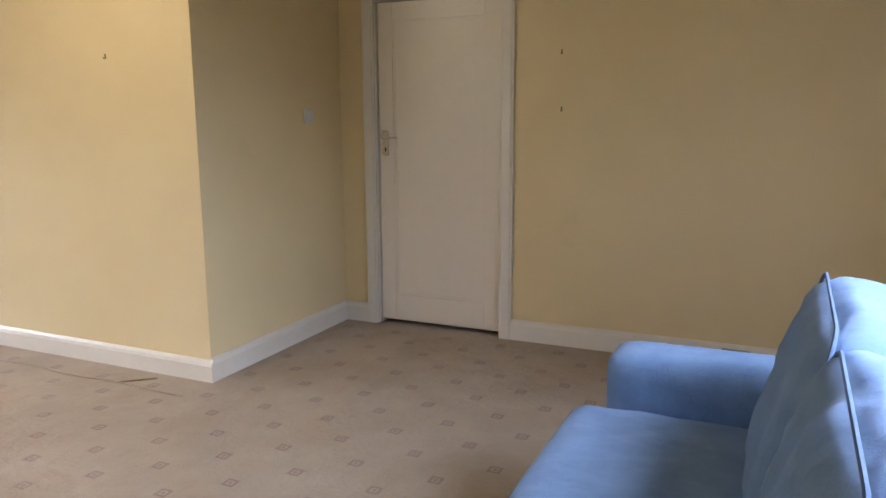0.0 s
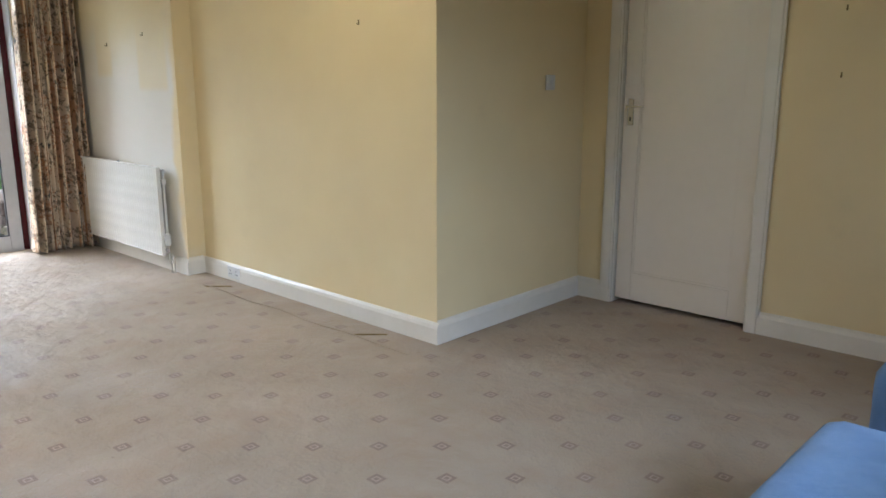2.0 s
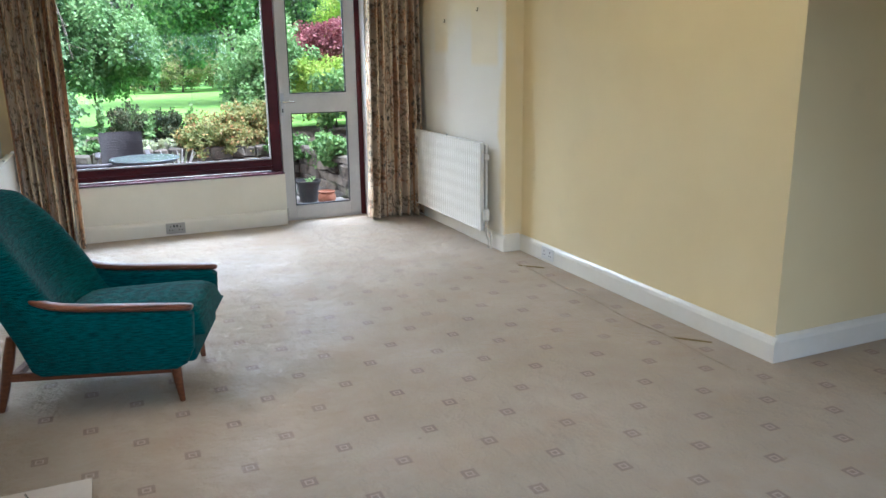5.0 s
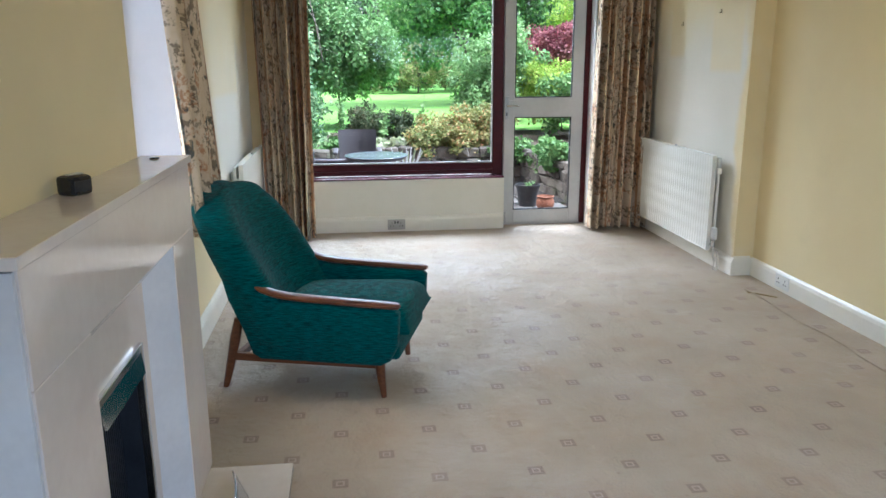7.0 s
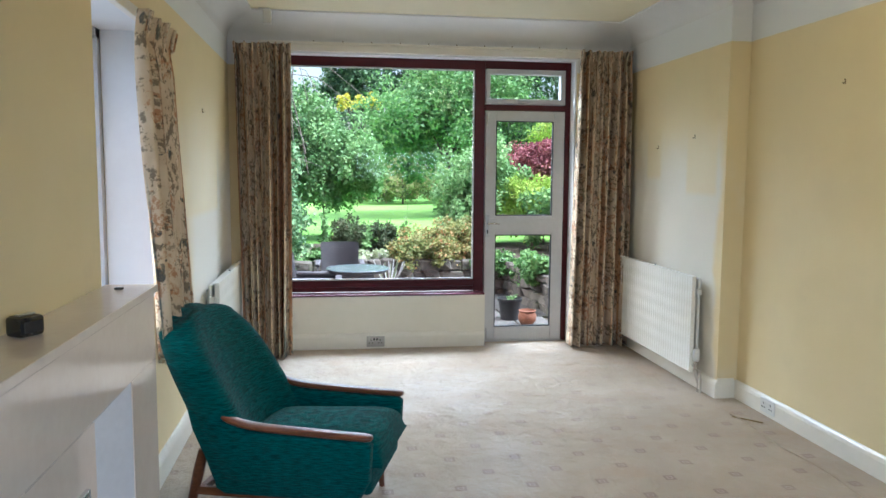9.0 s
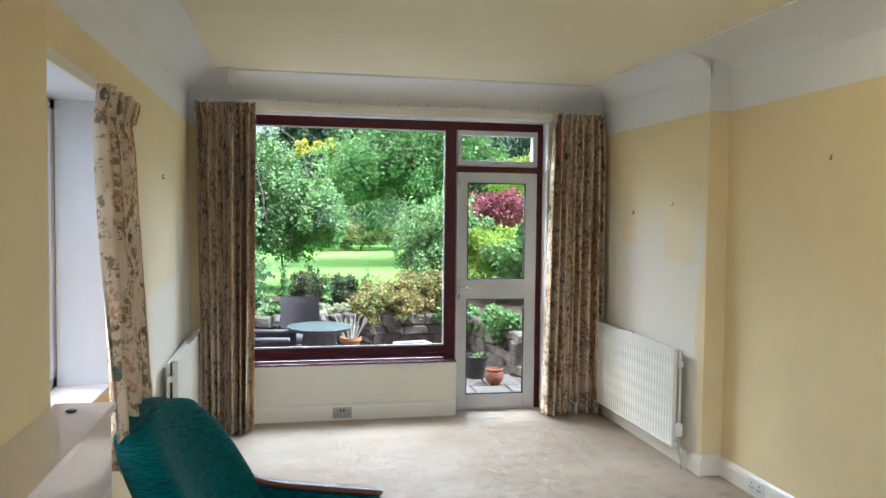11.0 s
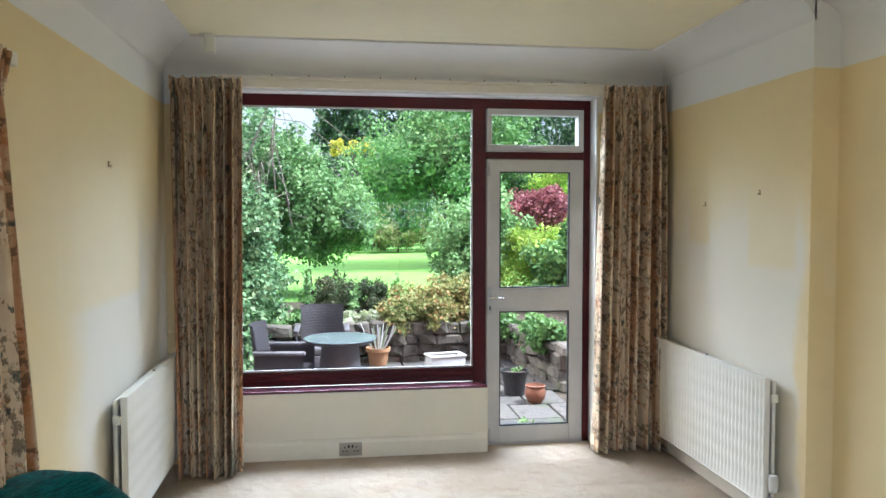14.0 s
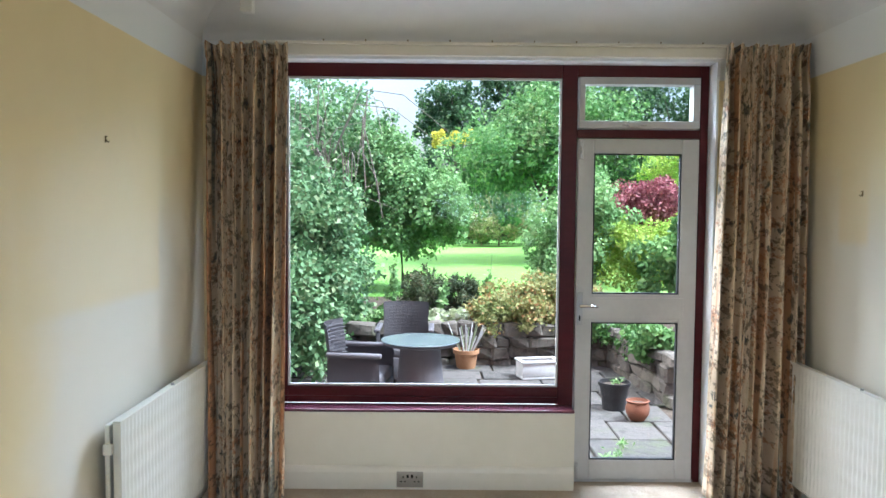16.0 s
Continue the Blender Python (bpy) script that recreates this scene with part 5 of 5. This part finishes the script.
P("golden_shrub", "yellow-green tree top in the distance", "tree", [(-32.4, 2.0, 4.3, 0.8, 0.55, 0.34), (-32.4, 1.1, 4.2, 0.7, 0.5, 0.3)], 1200, 0.10, "yellow", seed=15)
P("dark_tree", "tall dark tree against the sky", "tree", [(-38.0, 1.4, 6.4, 1.4, 1.2, 1.2), (-38.0, 2.2, 5.4, 1.6, 1.5, 1.0), (-38.0, 0.9, 5.2, 1.2, 1.0, 1.0)], 7000, 0.16, "dark", seed=16)
P("dark_tree", "tall dark tree against the sky", "tree", [(-38.0, 4.6, 7.2, 1.5, 1.7, 1.0), (-38.0, 5.6, 6.0, 1.8, 1.8, 1.5)], 7000, 0.16, "dark", seed=17)
P("dark_tree", "dark evergreen tree behind the maple", "tree", [(-25.0, 8.2, 3.0, 2.0, 2.2, 1.8), (-25.0, 10.5, 3.6, 2.2, 2.4, 2.2), (-25.0, 7.2, 4.8, 2.0, 1.8, 1.4), (-24.0, 7.0, 1.6, 1.6, 1.6, 1.2)], 16000, 0.13, "dark", seed=18)
P("acacia_tree", "light feathery tree behind the maple", "tree", [(-20.5, 6.8, 2.5, 1.0, 1.0, 0.7), (-20.5, 8.2, 3.2, 1.3, 1.2, 1.0)], 7000, 0.1, "bright", narrow=0.25, droop=0.15, seed=19)
P("dark_tree", "wide dark tree at the side of the garden", "tree", [(-17.5, 9.5, 2.0, 2.0, 2.0, 2.0), (-18.0, 12.5, 2.5, 2.2, 2.4, 2.4), (-16.0, 8.0, 0.8, 1.2, 1.2, 0.9)], 13000, 0.12, "right", seed=20)
P("dark_tree", "wide tree at the side of the garden", "tree", [(-20.0, -5.0, 2.2, 2.2, 2.2, 2.2), (-22.0, -2.5, 2.4, 2.2, 1.8, 1.8), (-15.0, -4.5, 1.8, 1.8, 1.6, 2.0)], 15000, 0.12, "mid", seed=21)
P("yew_shrub", "dark shady shrubs behind the lawn", "shrub", [(-34.0, 1.0, 2.2, 1.6, 2.0, 1.9), (-34.0, -2.0, 2.2, 1.6, 2.0, 1.9), (-34.5, 4.5, 2.2, 1.6, 2.4, 1.9)], 11000, 0.13, "dark", seed=22)
P("yew_shrub", "low dark hedge closing the lawn", "hedge", [(-31.6, -5.0 + 1.3 * k, 0.95 + 0.2 * math.sin(k * 1.9), 0.8, 1.0, 0.8) for k in range(12)], 14000, 0.10, "right", seed=23, limbs=24)
tagged(new("far_woods", leaf_mesh("far_woods", [(-42 - (k % 3) * 2, -40 + 5.0 * k, 1.9 + 0.6 * math.sin(k * 2.1), 3.5, 4.0, 2.2 + 0.5 * math.sin(k * 1.3)) for k in range(19)], 26000, 0.26, M_LEAF["dark"])), "far dark woodland beyond the garden", "woods", kind="stuff")

# arching bare stems
rng = random.Random(21)
br = thing("bramble", pose(0, 0, 0), "bare grey-brown arching bramble stems", "bramble")
for k in range(46):
    x, y = -15.2 + rng.uniform(-0.4, 0.4), -1.2 + rng.gauss(0, 0.55)
    z = 1.2 + rng.uniform(0, 1.4)
    dy, h = rng.gauss(0, 0.5), rng.uniform(0.5, 1.2)
    bm = bmesh.new()
    tube(bm, [(x, y, z), (x + 0.1, y + dy * 0.35, z + h), (x + 0.2, y + dy * 0.9, z + h * 0.9), (x + 0.25, y + dy * 1.5, z + h * 0.3)], [0.012, 0.01, 0.008, 0.004], 5)
    part("stem", bm, M_TWIG, br)

# tall stalks in the border
for k, (x, y, h) in enumerate(((-13.1, 0.25, 0.85), (-13.3, 1.62, 0.95), (-13.2, 0.95, 0.6), (-13.4, 2.2, 0.75))):
    st = thing("tall_stalk", pose(x, y, ground_z(x, y) + 0.02), "tall thin leafy flower stalk", "plant", "flower stalks")
    bm = bmesh.new()
    tube(bm, [(0, 0, 0), (0.02, 0.03, h * 0.5), (0.0, 0.06, h)], [0.006, 0.005, 0.002], 5)
    part("stem", bm, M_LEAF["hedge"], st)
    ob = new("leaves", leaf_mesh("leaves", [(0, 0.03, h * 0.55, 0.09, 0.09, h * 0.5)], 130, 0.07, M_LEAF["mid"]))
    ob.parent = st

# grass blades on the near lawn
g = LEAF_RNG
tagged(new("grass", leaf_mesh("grass", [(-17.5, 0.5, 0.05, 2.6, 3.0, 0.02)], 9000, 0.05, M_GRASSBLADE, narrow=0.12)), "short mown grass", "grass", kind="stuff")

# ---- patio furniture ----


def rattan_chair(m, label):
    root = thing("rattan_chair", m, label, "garden chair", "garden chairs")

    def slab(f, nu=16, nv=10, t=0.04):
        bm = bmesh.new()
        grid_sheet(bm, nu, nv, f)
        ext = bmesh.ops.solidify(bm, geom=bm.faces[:], thickness=t)
        return bm
    part("backrest", slab(lambda u, v: ((u - 0.5) * (0.52 + 0.04 * v), -0.27 - 0.10 * v + 0.10 * (2 * u - 1) ** 2, 0.10 + 0.80 * v)), M_RATTAN, root, smooth=60)
    for s in (-1, 1):
        part("arm", slab(lambda u, v: (s * (0.31 + 0.01 * v), -0.25 + 0.52 * u, 0.06 + (0.60 - 0.06 * u * u) * v)), M_RATTAN, root, smooth=60)
        part("arm_rest", boxes((s * 0.315 - 0.035, s * 0.315 + 0.035, -0.26, 0.29, 0.60, 0.645), bevel=0.015), M_RATTAN, root, smooth=50)
    part("seat", boxes((-0.29, 0.29, -0.25, 0.27, 0.30, 0.42), bevel=0.03), M_RATTAN, root, smooth=50)
    part("apron", boxes((-0.29, 0.29, 0.24, 0.28, 0.06, 0.31), bevel=0.01), M_RATTAN, root, smooth=50)
    for x in (-0.27, 0.27):
        for y in (-0.22, 0.23):
            part("foot", boxes((x - 0.025, x + 0.025, y - 0.025, y + 0.025, 0, 0.1)), M_RATTAN, root)
    # woven strands on the backrest
    for k in range(20):
        v = 0.06 + 0.046 * k
        bm = bmesh.new()
        tube(bm, [((u - 0.5) * (0.51 + 0.04 * v), -0.262 - 0.10 * v + 0.10 * (2 * u - 1) ** 2 + 0.012, 0.10 + 0.80 * v) for u in (0, 0.2, 0.4, 0.6, 0.8, 1.0)], 0.004, 5)
        part("strand", bm, M_RATTAN, root)
    return root


rattan_chair(pose(-11.45, 0.52, PZ, 0, 0, -90), "grey rattan garden chair facing the house")
rattan_chair(pose(-10.0, 0.14, PZ, 0, 0, -9), "grey rattan garden chair pulled to the table")
tb = thing("garden_table", pose(-10.1, 0.74, PZ), "round grey rattan table with a glass top", "garden table")
bm = bmesh.new()
lathe(bm, [(0.40, 0.70), (0.405, 0.707), (0.40, 0.715)], 48)
part("tabletop", bm, M_TABLEGLASS, tb, "tempered glass tabletop", smooth=40)
bm = bmesh.new()
lathe(bm, [(0.36, 0.665), (0.375, 0.68), (0.37, 0.699)], 40)
part("rim", bm, M_RATTAN, tb, smooth=40)
bm = bmesh.new()
lathe(bm, [(0.30, 0.0), (0.29, 0.05), (0.23, 0.35), (0.20, 0.66)], 32)
part("pedestal", bm, M_RATTAN, tb, smooth=40)


def pot(name, label, m, prof, material, soil_r, soil_z, leaves=None):
    root = thing(name, m, label, "plant pot")
    bm = bmesh.new()
    lathe(bm, prof, 28)
    part("pot", bm, material, root, smooth=35)
    bm = bmesh.new()
    lathe(bm, [(soil_r, soil_z - 0.01), (soil_r * 0.9, soil_z), (soil_r * 0.3, soil_z + 0.01)], 20)
    part("soil", bm, M_SOIL, root)
    if leaves:
        ob = new("leaves", leaf_mesh("leaves", leaves[0], leaves[1], leaves[2], M_LEAF[leaves[3]], narrow=leaves[4]))
        ob.parent = root
    return root


pot("plant_pot", "round black plastic plant pot on the patio", pose(-10.15, 2.74, PZ), [(0.115, 0.0), (0.15, 0.25), (0.165, 0.25), (0.168, 0.285), (0.155, 0.285), (0.148, 0.24)], M_POTBLACK, 0.146, 0.25, ([(0, 0, 0.29, 0.1, 0.1, 0.03)], 40, 0.04, "mid", 0.3))
pot("plant_pot", "small bellied terracotta pot with a spout", pose(-9.75, 2.88, PZ), [(0.07, 0.0), (0.11, 0.06), (0.118, 0.12), (0.10, 0.17), (0.115, 0.19), (0.10, 0.195), (0.092, 0.165)], M_TERRA, 0.09, 0.165)
cl = pot("plant_pot", "pale clay pot with dry white stems", pose(-12.15, 1.28, PZ), [(0.12, 0.0), (0.15, 0.18), (0.17, 0.19), (0.17, 0.24), (0.155, 0.24), (0.145, 0.2)], M_CLAY, 0.145, 0.2)
rng = random.Random(3)
for k in range(18):
    bm = bmesh.new()
    a, b = rng.uniform(-0.22, 0.22), rng.uniform(-0.25, 0.28)
    tube(bm, [(a * 0.3, b * 0.3, 0.2), (a * 0.7, b * 0.7, 0.38), (a, b, 0.46 + rng.uniform(0, 0.12))], [0.009, 0.008, 0.006], 5)
    part("stem", bm, M_LEAF["pale"] if k % 3 == 0 else M_TROUGH, cl)
tr = thing("stone_trough", pose(-11.6, 2.14, PZ, 0, 0, 12), "small white glazed planting trough", "trough")
part("basin", boxes((-0.14, 0.14, -0.24, 0.24, 0.0, 0.03), (-0.14, -0.11, -0.24, 0.24, 0.03, 0.2), (0.11, 0.14, -0.24, 0.24, 0.03, 0.2), (-0.11, 0.11, -0.24, -0.21, 0.03, 0.2), (-0.11, 0.11, 0.21, 0.24, 0.03, 0.2), bevel=0.008), M_TROUGH, tr, smooth=30)
part("rim", boxes((-0.155, -0.105, -0.255, 0.255, 0.2, 0.225), (0.105, 0.155, -0.255, 0.255, 0.2, 0.225), (-0.105, 0.105, -0.255, -0.205, 0.2, 0.225), (-0.105, 0.105, 0.205, 0.255, 0.2, 0.225), bevel=0.006), M_TROUGH, tr)
part("soil", boxes((-0.11, 0.11, -0.21, 0.21, 0.03, 0.18)), M_SOIL, tr)
tagged(new("paving_weeds", leaf_mesh("paving_weeds", [(-9.3, 2.35, PZ + 0.02, 0.12, 0.12, 0.06), (-8.9, 2.6, PZ + 0.02, 0.14, 0.14, 0.1), (-10.0, 2.4, PZ + 0.02, 0.1, 0.1, 0.08), (-10.9, 1.5, PZ + 0.02, 0.25, 0.06, 0.05), (-11.9, 1.6, PZ + 0.02, 0.15, 0.3, 0.06), (-8.5, 2.35, PZ + 0.02, 0.15, 0.1, 0.12)], 200, 0.05, M_LEAF["mid"], narrow=0.18)), "weeds growing between the paving slabs", "weeds", kind="stuff")

# ---- stone wall and paving ----
sw_root = thing("garden_wall", pose(0, 0, 0), "low dry-stone rubble retaining wall", "garden wall", kind="structure")


def pebble_mesh(seed):
    bm = bmesh.new()
    bmesh.ops.create_cube(bm, size=1)
    bmesh.ops.bevel(bm, geom=bm.edges[:], offset=0.14, segments=1, affect='EDGES')
    for v in bm.verts:
        v.co *= 1 + 0.30 * noise.noise(v.co * 1.8 + Vector((seed * 3.1, 0, 0)))
    return mesh_of("stone", bm, M_STONE)


stones = [pebble_mesh(k) for k in range(8)]
rng = random.Random(14)
part("core", boxes((-12.62, -12.48, -8, 3.1, PZ - 0.05, -0.10), (-12.5, -10.4, 3.4, 3.6, PZ - 0.05, -0.08)), M_SOIL, sw_root)


def course(x0, y0, x1, y1, out, zt):
    L = math.hypot(x1 - x0, y1 - y0)
    ang = math.degrees(math.atan2(y1 - y0, x1 - x0))
    z = PZ - 0.03
    while z < zt:
        h = rng.uniform(0.11, 0.19)
        s = -rng.uniform(0, 0.1)
        while s < L:
            w = rng.uniform(0.18, 0.42)
            t = min(1, max(0, (s + w / 2) / L))
            ob = new("stone", rng.choice(stones))
            ob.parent = sw_root
            hh = h * rng.uniform(0.85, 1.1)
            ob.matrix_basis = pose(x0 + (x1 - x0) * t + out[0] * rng.uniform(-0.02, 0.04), y0 + (y1 - y0) * t + out[1] * rng.uniform(-0.02, 0.04), z + h / 2, rng.uniform(-5, 5), rng.uniform(-5, 5), ang + rng.uniform(-5, 5)) @ Matrix.Diagonal((w * 1.0, 0.22, hh, 1))
            s += w * 0.97
        z += h * 0.93


course(-12.42, -1.2, -12.42, 3.2, (1, 0), -0.02)
course(-12.4, 3.25, -10.4, 3.45, (0, -1), -0.02)

pv = thing("paving", pose(0, 0, 0), "uneven grey stone paving slabs", "paving", kind="structure")
slab_meshes = {}
rng = random.Random(9)
x = -6.85
while x > -12.3:
    dx = rng.choice((0.45, 0.6))
    y = -3.0 + rng.uniform(0, 0.3)
    while y < 3.2:
        dyy = rng.choice((0.45, 0.6, 0.75))
        key = (dx, dyy)
        if key not in slab_meshes:
            bm = bmesh.new()
            box(bm, -dx / 2 + 0.012, dx / 2 - 0.012, -dyy / 2 + 0.012, dyy / 2 - 0.012, -0.05, 0.0, 0.008, 1)
            slab_meshes[key] = mesh_of("slab", bm, M_SLAB)
        ob = new("slab", slab_meshes[key])
        ob.parent = pv
        ob.matrix_basis = pose(x - dx / 2, y + dyy / 2, PZ + rng.uniform(-0.006, 0.004), rng.uniform(-0.7, 0.7), rng.uniform(-0.7, 0.7), rng.uniform(-0.8, 0.8))
        y += dyy
    x -= dx
